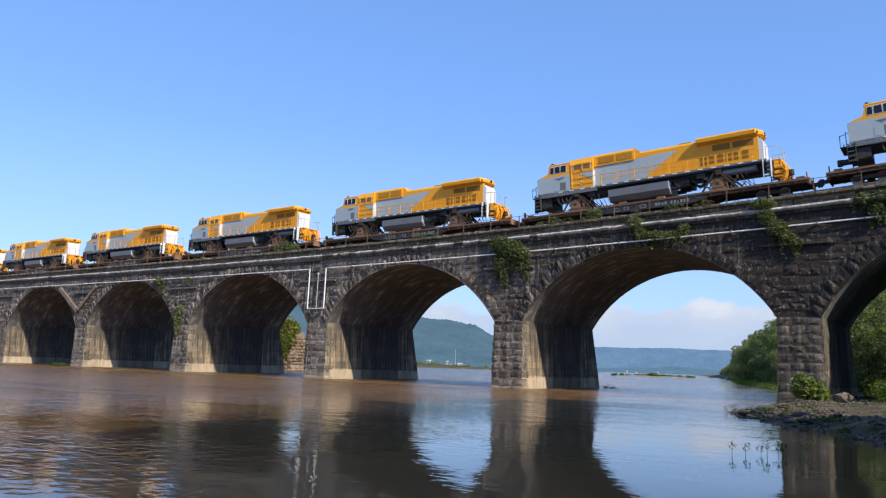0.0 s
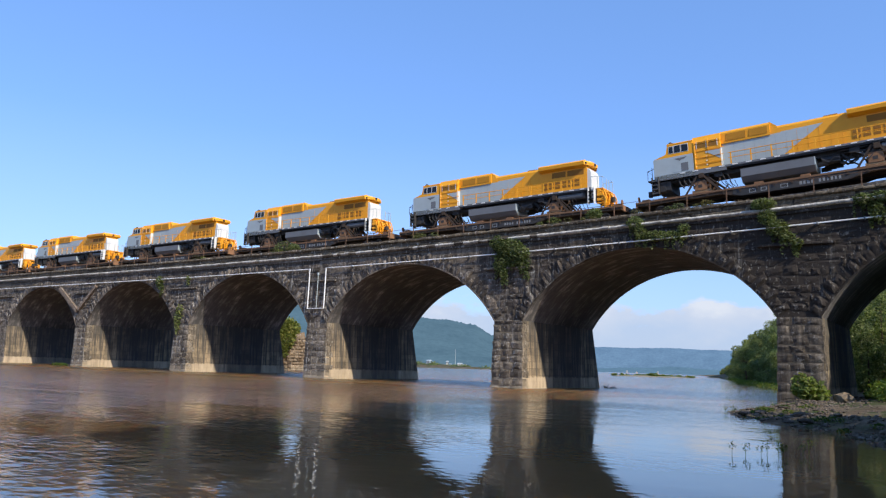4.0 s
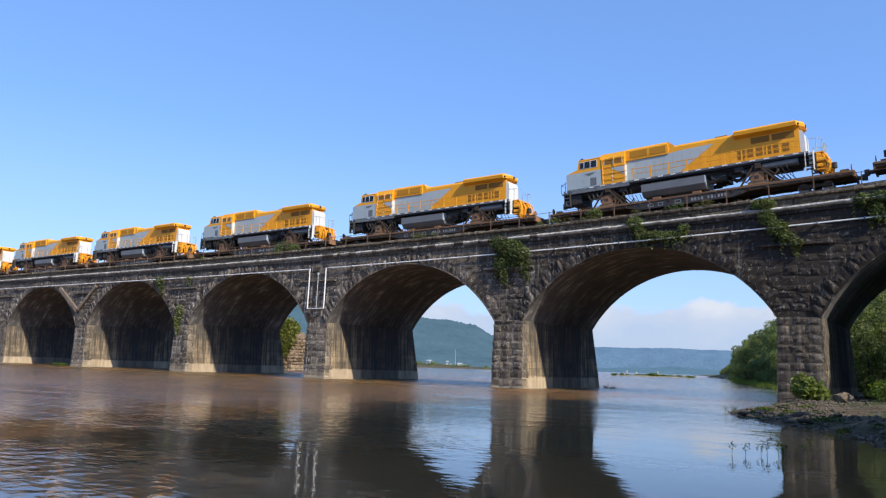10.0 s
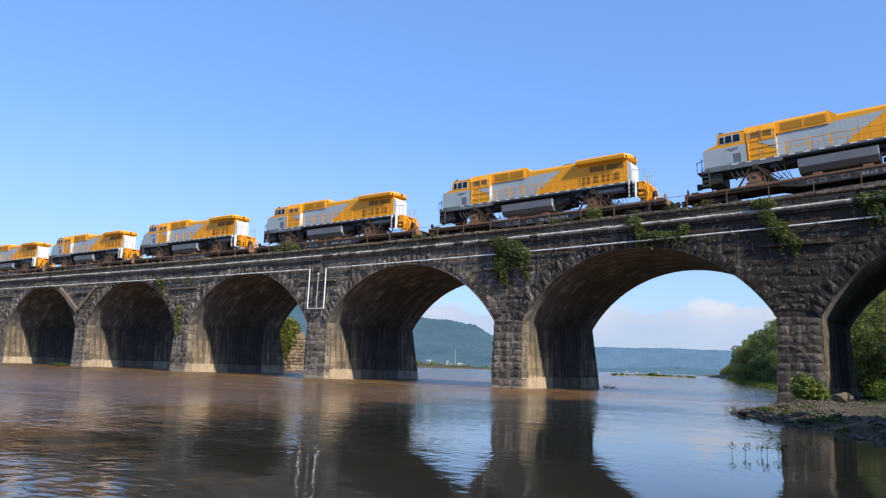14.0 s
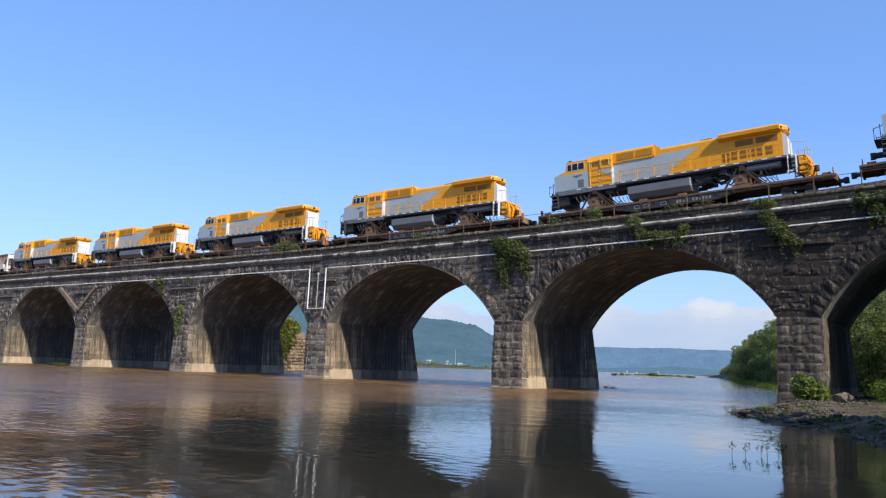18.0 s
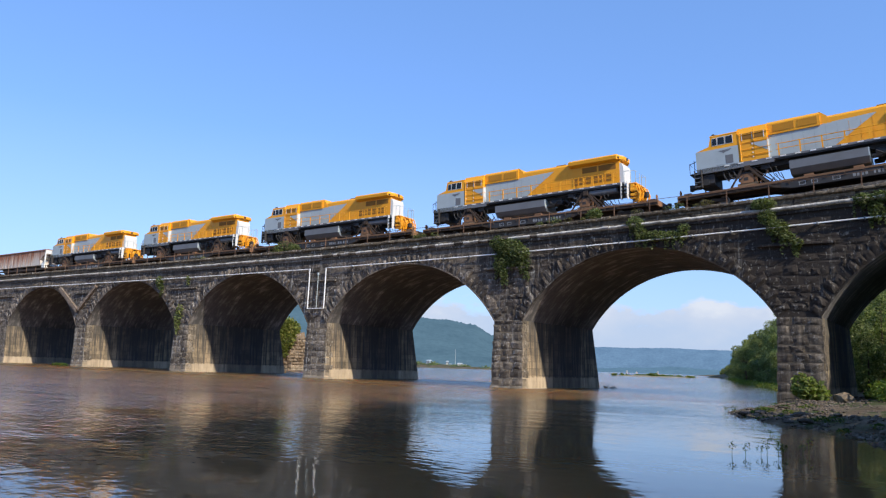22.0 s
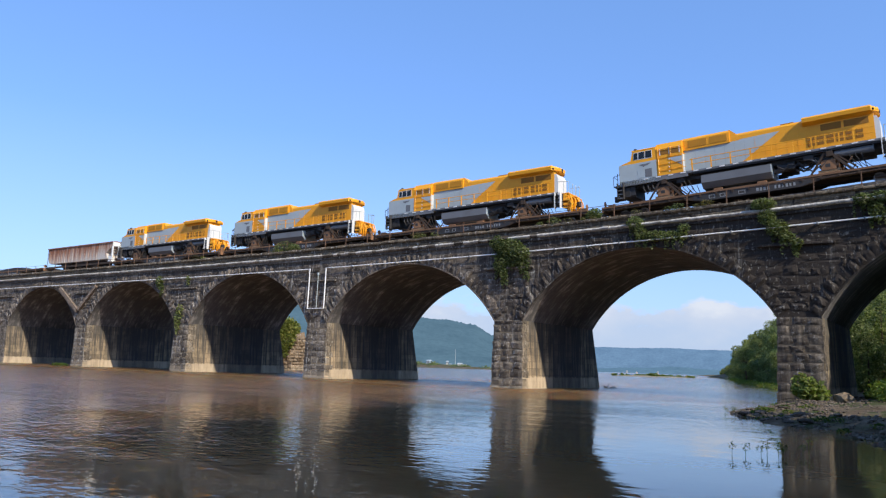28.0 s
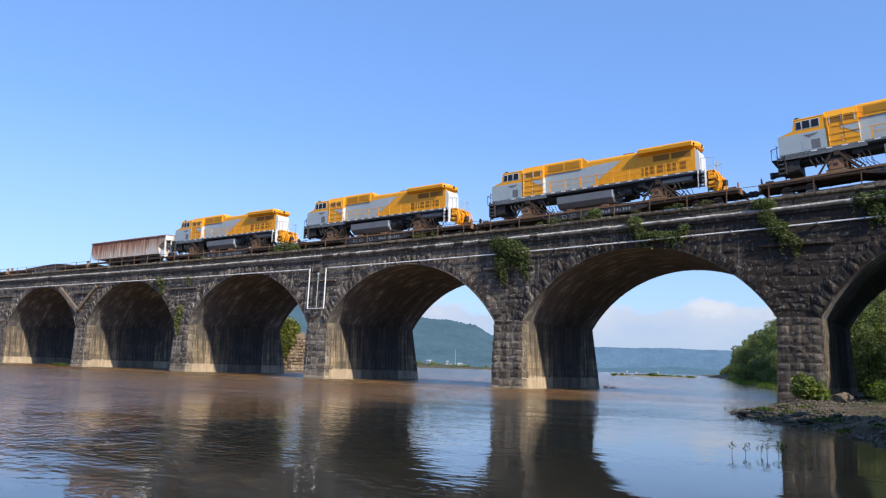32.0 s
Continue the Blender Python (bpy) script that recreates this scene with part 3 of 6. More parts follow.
# arch spans: spandrel faces with the vault between them
for n in list(PIERS)[1:] + [-3]:
    xc, zc, rad = arch_of(n)
    xl, xr = xc - SPAN / 2 - PIER_W / 2, xc + SPAN / 2 + PIER_W / 2
    xs = [xl] + [xc + SPAN / 2 * math.sin(math.pi / 2 * (i / 18 - 1)) for i in range(37)] + [xr]
    low = [SPRING] + [zc + math.sqrt(max(rad * rad - (x - xc) ** 2, 0)) for x in xs[1:-1]] + [SPRING]
    m = Mesh()
    k = len(xs)
    for y in (0.0, WIDTH):
        m.v += [(x, y, z) for x, z in zip(xs, low)] + [(x, y, TOP + deck_rise(x)) for x in xs]
    for i in range(k - 1):
        m.f.append((i, i + 1, k + i + 1, k + i))
        m.f.append((2 * k + i + 1, 2 * k + i, 3 * k + i, 3 * k + i + 1))
        m.f.append((k + i, k + i + 1, 3 * k + i + 1, 3 * k + i))
    nwall = len(m.f)
    for i in range(1, k - 2):
        m.f.append((i + 1, i, 2 * k + i, 2 * k + i + 1))
    me = bpy.data.meshes.new("arch_span")
    me.from_pydata(m.v, [], m.f)
    me.materials.append(M_WALL)
    me.materials.append(M_BARREL)
    uv = me.uv_layers.new(name="UVMap")
    run = 0.0
    arc = {}
    for i in range(1, k - 1):
        if i > 1:
            run += math.hypot(xs[i] - xs[i - 1], low[i] - low[i - 1])
        arc[i] = run
    for poly in me.polygons:
        if poly.index >= nwall:
            poly.material_index = 1
            for li in poly.loop_indices:
                vi = me.loops[li].vertex_index
                uv.data[li].uv = (me.vertices[vi].co.y, arc[vi % k])
    span = part("arch_span", me, None, bridge)
    near = -1 <= n <= 3
    # ring stones
    ring, a0 = [], math.asin(SPAN / 2 / rad)
    cnt = 42
    for i in range(cnt):
        a = -a0 + 2 * a0 * (i + 0.5) / cnt
        dep = rng.uniform(1.05, 1.45) if i % 2 else rng.uniform(0.75, 1.05)
        room = (TOP - 0.06 + deck_rise(xc + rad * math.sin(a)) - zc) / math.cos(a) - rad - 0.06
        dep = min(dep, room)
        rr = rad + dep / 2 + 0.06
        ring.append(stone_at(xc + rr * math.sin(a), 0.05, zc + rr * math.cos(a), 2 * a0 / cnt * (rad + 0.35) * rng.uniform(0.95, 1.06), rng.uniform(0.12, 0.28), dep, ry=a + rng.uniform(-0.03, 0.03)))
    rim = Mesh()
    for i in range(61):
        a = -a0 + 2 * a0 * i / 60
        for rr, y in ((rad + 0.003, -0.12), (rad + 0.1, -0.12), (rad + 0.1, 0.02), (rad + 0.003, 0.02)):
            rim.v.append((xc + rr * math.sin(a), y, zc + rr * math.cos(a)))
    for i in range(60):
        rim.f += [(i * 4 + j, i * 4 + (j + 1) % 4, i * 4 + 4 + (j + 1) % 4, i * 4 + 4 + j) for j in range(4)]
    part("arch_rim", rim, M_SPAN, span, "dressed stone rim of the arch")
    lay(ring, span, "voussoir", not near, M_SPAN, M_SPAN_J)
    # coursed blocks in the spandrels
    wall, z = [], SPRING + 0.05
    while z < TOP - 0.35:
        rough = z < 9.6
        h = rng.uniform(0.4, 0.75) if rough else rng.uniform(0.45, 0.6)
        x = xl + rng.uniform(0, 0.5)
        while x < xr - 0.3:
            w = rng.uniform(0.5, 1.3) if rough else rng.uniform(1.0, 1.9)
            for w in (w, w * 0.5, w * 0.28):
                inner = min(math.hypot(x - xc, z - zc), math.hypot(x + w - xc, z - zc), abs(z - zc) if x < xc < x + w else 99)
                if inner > rad + 0.85 and z + h < TOP + min(deck_rise(x), deck_rise(x + w)):
                    d = rng.uniform(0.07, 0.18) if rough else rng.uniform(0.06, 0.15)
                    wall.append(stone_at(x + w / 2, 0.05, z + h / 2, w * (rng.uniform(0.9, 1.06) if rough else 1), d, h * (rng.uniform(0.85, 1.1) if rough else 1), ry=rng.uniform(-0.04, 0.04) if rough else 0))
                    break
            x += w
        z += h
    lay(wall, span, "stone", not near, M_SPAN, M_SPAN_J)
    # pilaster ledge over the pier at the right of this arch
    xp = -PITCH * n + PIER_W / 2
    zl = 10.55 + deck_rise(xp)
    part("pilaster_ledge", Mesh().box(xp - 2.6, xp + 2.6, -0.28, 0.0, zl, zl + 0.2, 0.04), M_WALL, span)
    # cornice: rounded pale blocks on a dark bed, then parapet and coping
    bed, par, x = Mesh(), Mesh(), xl
    while x < xr - 0.01:
        x1 = min(x + PITCH / 12, xr)
        ra, rb = deck_rise(x), deck_rise(x1)
        for mm, y0, y1, z0, z1 in ((bed, -0.16, 0.5, TOP - 0.02, CORNICE - 0.1), (par, 0.12, 0.7, CORNICE - 0.1, COPING - 0.22), (par, WIDTH - 0.7, WIDTH - 0.06, TOP, COPING)):
            mm.add([(x, y0, z0 + ra), (x1, y0, z0 + rb), (x1, y1, z0 + rb), (x, y1, z0 + ra), (x, y0, z1 + ra), (x1, y0, z1 + rb), (x1, y1, z1 + rb), (x, y1, z1 + ra)],
                   [(0, 3, 2, 1), (4, 5, 6, 7), (0, 1, 5, 4), (1, 2, 6, 5), (2, 3, 7, 6), (3, 0, 4, 7)])
        x = x1
    course = []
    for z, h in ((CORNICE + 0.14, 0.3), (CORNICE + 0.44, 0.3)):
        x = xl + 0.02
        while x < xr - 0.3:
            w = min(rng.uniform(1.4, 2.8), xr - x)
            course.append(stone_at(x + w / 2, 0.15, z + h / 2 + deck_rise(x + w / 2), w, rng.uniform(0.09, 0.15), h, ry=-(deck_rise(x + w) - deck_rise(x)) / w))
            x += w
    lay(course, span, "parapet_stone", not near, M_EDGE, M_EDGE_J)
    part("cornice_bed", bed, M_WALL, span)
    part("parapet", par, M_WALL, span)
    cnt = 44 if n == 1 else 32 if near else 18
    for i in range(cnt):
        xa, xb = xl + PITCH * i / cnt + 0.012, xl + PITCH * (i + 1) / cnt - 0.012
        dy, dzz = rng.uniform(-0.03, 0.03), rng.uniform(-0.02, 0.02)
        m = Mesh()
        prof = [(0.14, -0.16), (-0.2, -0.16), (-0.34, -0.1), (-0.4, 0.0), (-0.34, 0.1), (-0.2, 0.16), (0.14, 0.2)]
        kk = len(prof)
        for xx in (xa, xb):
            m.v += [(xx, y + dy, CORNICE + z + dzz + deck_rise(xx)) for y, z in prof]
        m.f += [tuple(range(kk)), tuple(range(2 * kk - 1, kk - 1, -1))] + [(j, j + kk, (j + 1) % kk + kk, (j + 1) % kk) for j in range(kk)]
        part("cornice_block", m, M_WALL if rng.random() < (0.45 if n == 1 else 0.04) else M_COPING, span)
        m = Mesh()
        z0, z1 = COPING - 0.3 + dzz, COPING + dzz * 2
        prof = [(0.75, z0), (-0.05 + dy, z0), (-0.15 + dy, z0 + 0.07), (-0.14 + dy, z1 - 0.1), (-0.02 + dy, z1), (0.75, z1 + 0.02)]
        steps = 4
        for s in range(steps + 1):
            xx = xa + (xb - xa) * s / steps
            for y, z in prof:
                w = 0 if y > 0.5 else 1
                m.v.append((xx, y + w * rng.uniform(-0.03, 0.03), z + deck_rise(xx) + w * rng.uniform(-0.025, 0.025)))
        kk = len(prof)
        m.f += [tuple(range(kk)), tuple(range(steps * kk + kk - 1, steps * kk - 1, -1))]
        m.f += [(s * kk + j, s * kk + kk + j, s * kk + kk + (j + 1) % kk, s * kk + (j + 1) % kk) for s in range(steps) for j in range(kk)]
        part("coping_block", m, M_EDGE, span)

# deck fill, ballast, ties and rails
XA, XB = -PITCH * 9, PITCH * 3
xs = [XA + (XB - XA) * i / 120 for i in range(121)]


def strip(prof, xs, rise=track_rise):
    """A profile (y, z) pulled along the deck."""
    m, k = Mesh(), len(prof)
    for x in xs:
        m.v += [(x, y, z + rise(x)) for y, z in prof]
    for i in range(len(xs) - 1):
        m.f += [(i * k + j, i * k + (j + 1) % k, (i + 1) * k + (j + 1) % k, (i + 1) * k + j) for j in range(k)]
    m.f += [tuple(range(k)), tuple((len(xs) - 1) * k + j for j in range(k - 1, -1, -1))]
    return m


part("deck_ballast", strip([(0.75, TOP), (WIDTH - 0.75, TOP), (WIDTH - 0.75, 14.3), (13.6, 14.95), (4.0, 14.98), (2.6, 14.4), (0.75, 14.3)], xs), M_BALLAST, bridge)
for yt in (5.7, 9.7):
    ties = Mesh()
    for i in range(int((XB - XA) / 0.6)):
        x = XA + 0.3 + i * 0.6
        ties.box(x - 0.11, x + 0.11, yt - 1.3, yt + 1.3, 14.9 + track_rise(x), 15.04 + track_rise(x))
    track = thing("railway_track", "steel rails on dark timber ties across the bridge deck", "track", kind="structure")
    tagged(part("tie", ties, M_DARKWOOD, track), kind="stuff")
    for s in (-0.7175, 0.7175):
        y = yt + s
        part("rail", strip([(y - 0.07, 15.03), (y + 0.07, 15.03), (y + 0.02, 15.06), (y + 0.035, 15.2), (y - 0.035, 15.2), (y - 0.02, 15.06)], xs), M_STEEL, track)

# railing of thin posts with a cable at the top
railing = thing("deck_railing", "thin rusty steel railing posts with a cable along the bridge edge", "railing")
px = -195.6
posts = []
while px < 30:
    r = deck_rise(px)
    posts.append(px)
    m = Mesh().box(px - 0.035, px + 0.035, 0.31, 0.38, COPING - 0.05 + r, COPING + 1.16 + r)
    m.box(px - 0.1, px + 0.1, 0.24, 0.45, COPING - 0.02 + r, COPING + 0.03 + r)
    part("post", m, M_POST, railing)
    px += 3.1
cable = Mesh().sweep([(a, 0.345, COPING + 1.1 + deck_rise(a)) for a in posts], 0.022, 5)
part("cable", cable, M_POST, railing)

# white conduit under the cornice, with the loop down the second river pier
PIPE = 12.02


def at_deck(x, z, y=-0.3):
    return (x, y, z + deck_rise(x))


conduit = thing("white_conduit", "white conduit pipe clipped along the bridge face", "pipe")
XD, XE = -48.32, -45.85
runs = [[at_deck(x, PIPE) for x in [-190 + i * 6 for i in range(24)] if x < XD - 1] + [at_deck(XD, PIPE), (XD - 0.02, -0.34, 7.58), (XE, -0.34, 7.58), at_deck(XE + 0.02, PIPE)]
        + [at_deck(x, PIPE) for x in [-44 + i * 4 for i in range(26)]]]
part("pipe", Mesh().sweep(runs[0], 0.055), M_CONDUIT, conduit)
x = -180.0
while x < 40:
    if not XD - 0.5 < x < XE + 0.5:
        z = PIPE + deck_rise(x)
        part("clip", Mesh().box(x - 0.05, x + 0.05, -0.39, 0.06, z - 0.1, z + 0.1), M_DARKGREY, conduit)
    x += 3.0
lead = thing("down_pipe", "thin grey pipe down the pier between the white conduit legs", "pipe")
part("pipe", Mesh().tube((-47.02, -0.3, 7.6), (-46.98, -0.3, 11.4), 0.04).tube((-46.98, -0.3, 11.3), (-46.98, -0.3, 11.55), 0.12), M_GREY, lead)

# pale chevron drain stones above the fifth pier
xp = -PITCH * 4 + 0.75
band_l = Mesh().beam((xp - 6.0, -0.25, 11.7), (xp - 0.5, -0.25, 8.2), 0.3, 0.6)
band_r = Mesh().beam((xp + 4.2, -0.25, 11.7), (xp - 0.1, -0.25, 8.3), 0.3, 0.45)
chev = thing("drain_chevron", "two pale brown slanting drain channels meeting over a pier", "drain")
part("channel", band_l, M_BAND, chev)
part("channel", band_r, M_BAND, chev)

# ---- river, bank, far shore ----
BANK = [(-4000, 900), (-75, 22), (-60, 15.0), (-48, 12.0), (-41.6, 10.4), (-38, 9.7), (-35.7, 9.3), (-32.7, 8.5), (-30, 7.0), (-26.6, 4.4), (-23.5, 2.5), (-20.6, 1.7), (-15, 1.9), (-8, 1.5), (0, 0.2), (10, 0.3), (54, -10), (116, -28), (700, -189), (1100, -320), (4000, -1100)]


def bank_x(y):
    for (ya, xa), (yb, xb) in zip(BANK, BANK[1:]):
        if ya <= y <= yb:
            return xa + (xb - xa) * (y - ya) / (yb - ya)
    return 0.0


def ground_z(x, y):
    d = x - bank_x(y)
    wob = noise.fractal(Vector((x * 0.35, y * 0.35, 0)), 1.0, 2.0, 4) * 0.25
    near = min(d * 0.07, 0.7 + max(0, d - 12) * 0.06) if d > 0 else max(d * 0.35, -2.5)
    if y > 18:
        slope = max(0.0, d - 4) * min(0.55, 0.25 + (y - 18) * 0.004) * max(0.0, min(1.0, (620 - y) / 200))
        near = max(near, min(slope, 60 + y * 0.02)) if d > 0 else near
    far = 1650 + 0.15 * abs(x + 400)
    if y > far:
        near = max(near, min(6, (y - far) * 0.02))
    if x < -900 - max(0, -y) * 0.2:
        near = max(near, min(8, (-900 - max(0, -y) * 0.2 - x) * 0.04))
    if y < -110:
        near = max(near, min(6, (-110 - y) * 0.05))
    return near + wob * (1 if d > -3 and abs(y) < 200 else 0.3)


gx = sorted(set([-4400, -3000, -2000, -1200, -800, -600, -500, -450, -430, -400, -300, -220, -160, -120, -90] + [-70 + 2.5 * i for i in range(24)] + [-10 + 0.5 * i for i in range(100)] + [42, 50, 60, 80, 110, 150, 220, 400, 900, 2000, 4400]))
gy = sorted(set([-4400, -2000, -800, -300, -180, -140, -112, -100, -80] + [-70 + 1.0 * i for i in range(100)] + [30 + 4 * i for i in range(40)] + [200 + 25 * i for i in range(36)] + [1150, 1300, 1600, 2200, 3000, 4400]))
gm = Mesh()
gm.v = [(x, y, ground_z(x, y)) for y in gy for x in gx]
gm.f = [(j * len(gx) + i, j * len(gx) + i + 1, (j + 1) * len(gx) + i + 1, (j + 1) * len(gx) + i) for j in range(len(gy) - 1) for i in range(len(gx) - 1)]
ground = part("ground", gm, M_GROUND, None, "stony earth riverbank and bed of the river", True)
tagged(ground, category="ground", kind="structure")

wm = Mesh().add([(-4300, -4300, 0), (4300, -4300, 0), (4300, 4300, 0), (-4300, 4300, 0)], [(0, 1, 2, 3)])
water = part("water", wm, M_WATER, None, "brown muddy river with soft ripples and reflections")
tagged(water, category="water", kind="structure")


def ridge(name, label, mat, pts, depth, seed):
    """A long wooded hill: crest points (x, y, height)."""
    m = Mesh()
    rows = 22
    fine = []
    for (xa, ya, ha), (xb, yb, hb) in zip(pts, pts[1:]):
        for i in range(110):
            t = i / 110
            t2 = t * t * (3 - 2 * t)
            fine.append((xa + (xb - xa) * t, ya + (yb - ya) * t, ha + (hb - ha) * t2))
    fine.append(pts[-1])
    for x, y, h in fine:
        d = Vector((EYE.x - x, EYE.y - y, 0)).normalized()
        for r in range(rows):
            t = r / (rows - 1)
            off = depth * (1 - t) if r < rows else 0
            hh = h * math.sin(t * math.pi / 2) ** 0.9
            q = Vector((x + d.x * off, y + d.y * off, 0))
            hh += noise.fractal(q * 0.006 + Vector((seed, 0, 0)), 1.0, 2.0, 5) * h * 0.05 * t + (noise.noise(q * 0.11) * 4.5 + noise.noise(q * 0.027) * 4.0) * t * (1.0 if h > 140 or seed < 2 else 0.4)
            m.v.append((q.x, q.y, max(hh, -2)))
    m.f = [(i * rows + r, (i + 1) * rows + r, (i + 1) * rows + r + 1, i * rows + r + 1) for i in range(len(fine) - 1) for r in range(rows - 1)]
    ob = part(name, m, mat, None, label, True)
    return tagged(ob, category="hill", kind="structure")


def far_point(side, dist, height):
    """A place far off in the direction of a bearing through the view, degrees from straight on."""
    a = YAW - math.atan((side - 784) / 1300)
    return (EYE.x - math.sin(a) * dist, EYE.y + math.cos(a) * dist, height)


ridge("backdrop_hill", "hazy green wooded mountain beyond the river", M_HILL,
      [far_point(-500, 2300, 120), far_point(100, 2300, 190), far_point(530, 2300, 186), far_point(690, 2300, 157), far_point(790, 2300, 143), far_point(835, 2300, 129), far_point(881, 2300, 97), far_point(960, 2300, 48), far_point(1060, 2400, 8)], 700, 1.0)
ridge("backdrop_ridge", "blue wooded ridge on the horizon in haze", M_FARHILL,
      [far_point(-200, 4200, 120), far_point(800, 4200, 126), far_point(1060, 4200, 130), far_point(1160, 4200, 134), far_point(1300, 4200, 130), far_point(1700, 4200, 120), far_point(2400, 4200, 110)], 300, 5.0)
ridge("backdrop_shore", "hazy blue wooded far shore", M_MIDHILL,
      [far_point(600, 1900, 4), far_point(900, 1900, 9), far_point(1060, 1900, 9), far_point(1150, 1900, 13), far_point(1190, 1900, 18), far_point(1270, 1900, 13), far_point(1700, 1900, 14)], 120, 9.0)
# ---- the train: locomotives without wheels on flat cars, a covered hopper, empty flats ----
TRACK_Y = 5.7


def slab(x0, x1, z0, z1, y, t=0.02):
    return Mesh().box(x0, x1, y - t, y + t, z0, z1)


def plate(poly, y, t=0.012):
    """A flat sheet of any outline (x, z) on a side at y."""
    return Mesh().prism(poly, "y", y - t, y + t)


def build_loco():
    lo = thing("locomotive", "yellow and grey diesel locomotive body without wheels, on a flat car", "locomotive", "locomotives on the train")
    G, Y = M_GREY, M_YELLOW
    # underframe and walkway
    part("underframe", Mesh().box(-10.6, 10.0, -0.9, 0.9, 2.62, 3.1, 0.03).box(-4.6, 9.6, -1.45, 1.45, 2.98, 3.1), M_BLACK, lo, "black steel underframe")
    part("walkway", Mesh().box(-4.9, 9.9, -1.52, 1.52, 3.1, 3.3, 0.02), M_DARKGREY, lo)
    part("side_sill", Mesh().box(-11.1, -4.9, -1.5, -1.44, 2.86, 3.3).box(-11.1, -4.9, 1.44, 1.5, 2.86, 3.3), M_DARKGREY, lo)
    clip_me = Mesh().box(-0.22, 0.22, -0.012, 0.012, -0.045, 0.045).data("sill_clip", M_WHITE)
    for i in range(17):
        ob = part("sill_clip", clip_me, None, lo, "white sill clip" if i == 0 else "")
        ob.matrix_basis = pose(-8.6 + i * 1.1, -1.535 if i > 3 else -1.515, 3.22)
    # cab: grey lower body with sloping nose, yellow upper
    low = [(-11.1, 2.95), (-11.1, 4.78), (-11.06, 4.84), (-7.6, 4.84), (-7.6, 2.95)]
    part("nose", Mesh().prism(low, "y", -1.5, 1.5), G, lo, "grey lower cab and nose")
    up = [(-11.06, 4.84), (-9.98, 5.16), (-9.8, 5.9), (-9.62, 6.02), (-7.6, 6.02), (-7.6, 4.84)]
    cab = part("cab", Mesh().prism(up, "y", -1.48, 1.48), Y, lo, "yellow upper cab")
    part("cab_roof", Mesh().prism([(-1.5, 5.98), (1.5, 5.98), (1.35, 6.1), (0.9, 6.16), (-0.9, 6.16), (-1.35, 6.1)], "x", -9.85, -7.55), Y, lo)
    for s in (-1, 1):
        for a, b, top in ((-9.66, -9.3, 5.78), (-9.2, -8.66, 5.8), (-8.56, -8.0, 5.8)):
            part("window_frame", plate([(a - 0.045, 5.13), (b + 0.045, 5.13), (b + 0.045, top + 0.045), (a - 0.015, top + 0.045)], s * 1.485), M_PALE, cab)
            part("window_pane", plate([(a, 5.18), (b, 5.18), (b, top), (a + 0.04, top)], s * 1.5), M_GLASS, cab)
        part("emblem", plate([(-9.2, 4.62), (-8.1, 4.68), (-8.35, 4.5), (-8.65, 4.46), (-8.75, 4.36), (-8.9, 4.47)], s * 1.502), M_DARKGREY, lo, "dark winged emblem shape")
        part("access_door", plate([(-9.35, 3.4), (-8.75, 3.4), (-8.75, 4.15), (-9.35, 4.15)], s * 1.503), M_GREY, lo)
        part("access_door", plate([(-8.66, 3.4), (-8.05, 3.4), (-8.05, 4.15), (-8.66, 4.15)], s * 1.503), M_DARKGREY, lo)
    for y in (-1.0, -0.35, 0.35, 1.0):
        part("windshield_pane", Mesh().prism([(-9.99, 5.22), (-9.83, 5.84), (-9.8, 5.84), (-9.96, 5.22)], "y", y - 0.26, y + 0.26), M_GLASS, cab)
    # wide yellow equipment box behind the cab
    box = part("equipment_box", Mesh().prism([(-1.46, 3.3), (1.46, 3.3), (1.46, 5.74), (1.2, 6.28), (-1.2, 6.28), (-1.46, 5.74)], "x", -7.6, -5.3), Y, lo, "yellow equipment compartment")
    # grey end facing the sun; the paler paint holds the sunlight on it
    part("end_panel", Mesh().box(-5.31, -5.26, -1.42, 1.42, 3.35, 5.0), M_PALE, box, "grey end panel facing back, paled as if sunlit")
    for s in (-1, 1):
        part("vent_grille", slab(-7.2, -6.5, 5.2, 5.7, s * 1.462), M_LOUVRE, box)
        part("vent_grille", slab(-6.28, -5.56, 5.2, 5.7, s * 1.462), M_LOUVRE, box)
        for xa in (-7.28, -6.46, -6.34, -5.54):
            part("vent_frame", slab(xa, xa + 0.06, 5.12, 5.74, s * 1.47), M_PALE, box)
        part("grey_panel", plate([(-6.6, 4.8), (-5.33, 4.8), (-5.33, 3.98)], s * 1.466), G, box)
        for xa in (-7.45, -6.5):
            for i in range(4):
                part("hinge", slab(xa, xa + 0.08, 3.55 + i * 0.36, 3.66 + i * 0.36, s * 1.48), M_WHITE, box)
        part("door_seam", slab(-6.35, -6.32, 3.45, 5.0, s * 1.464), M_GRILLE, box)
    # narrow long hood
    part("hood", Mesh().prism([(-0.95, 3.3), (0.95, 3.3), (0.95, 5.8), (0.8, 6.0), (-0.8, 6.0), (-0.95, 5.8)], "x", -5.4, 5.0), Y, lo, "long yellow engine hood")
    dyn = part("brake_hood", Mesh().prism([(-1.06, 5.3), (1.06, 5.3), (1.1, 6.2), (0.9, 6.42), (-0.9, 6.42), (-1.1, 6.2)], "x", -5.3, -1.35)
               .prism([(-1.35, 5.35), (-1.35, 6.44), (-0.85, 6.02), (-0.55, 5.35)], "y", -0.97, 0.97), Y, lo, "yellow raised brake hood")
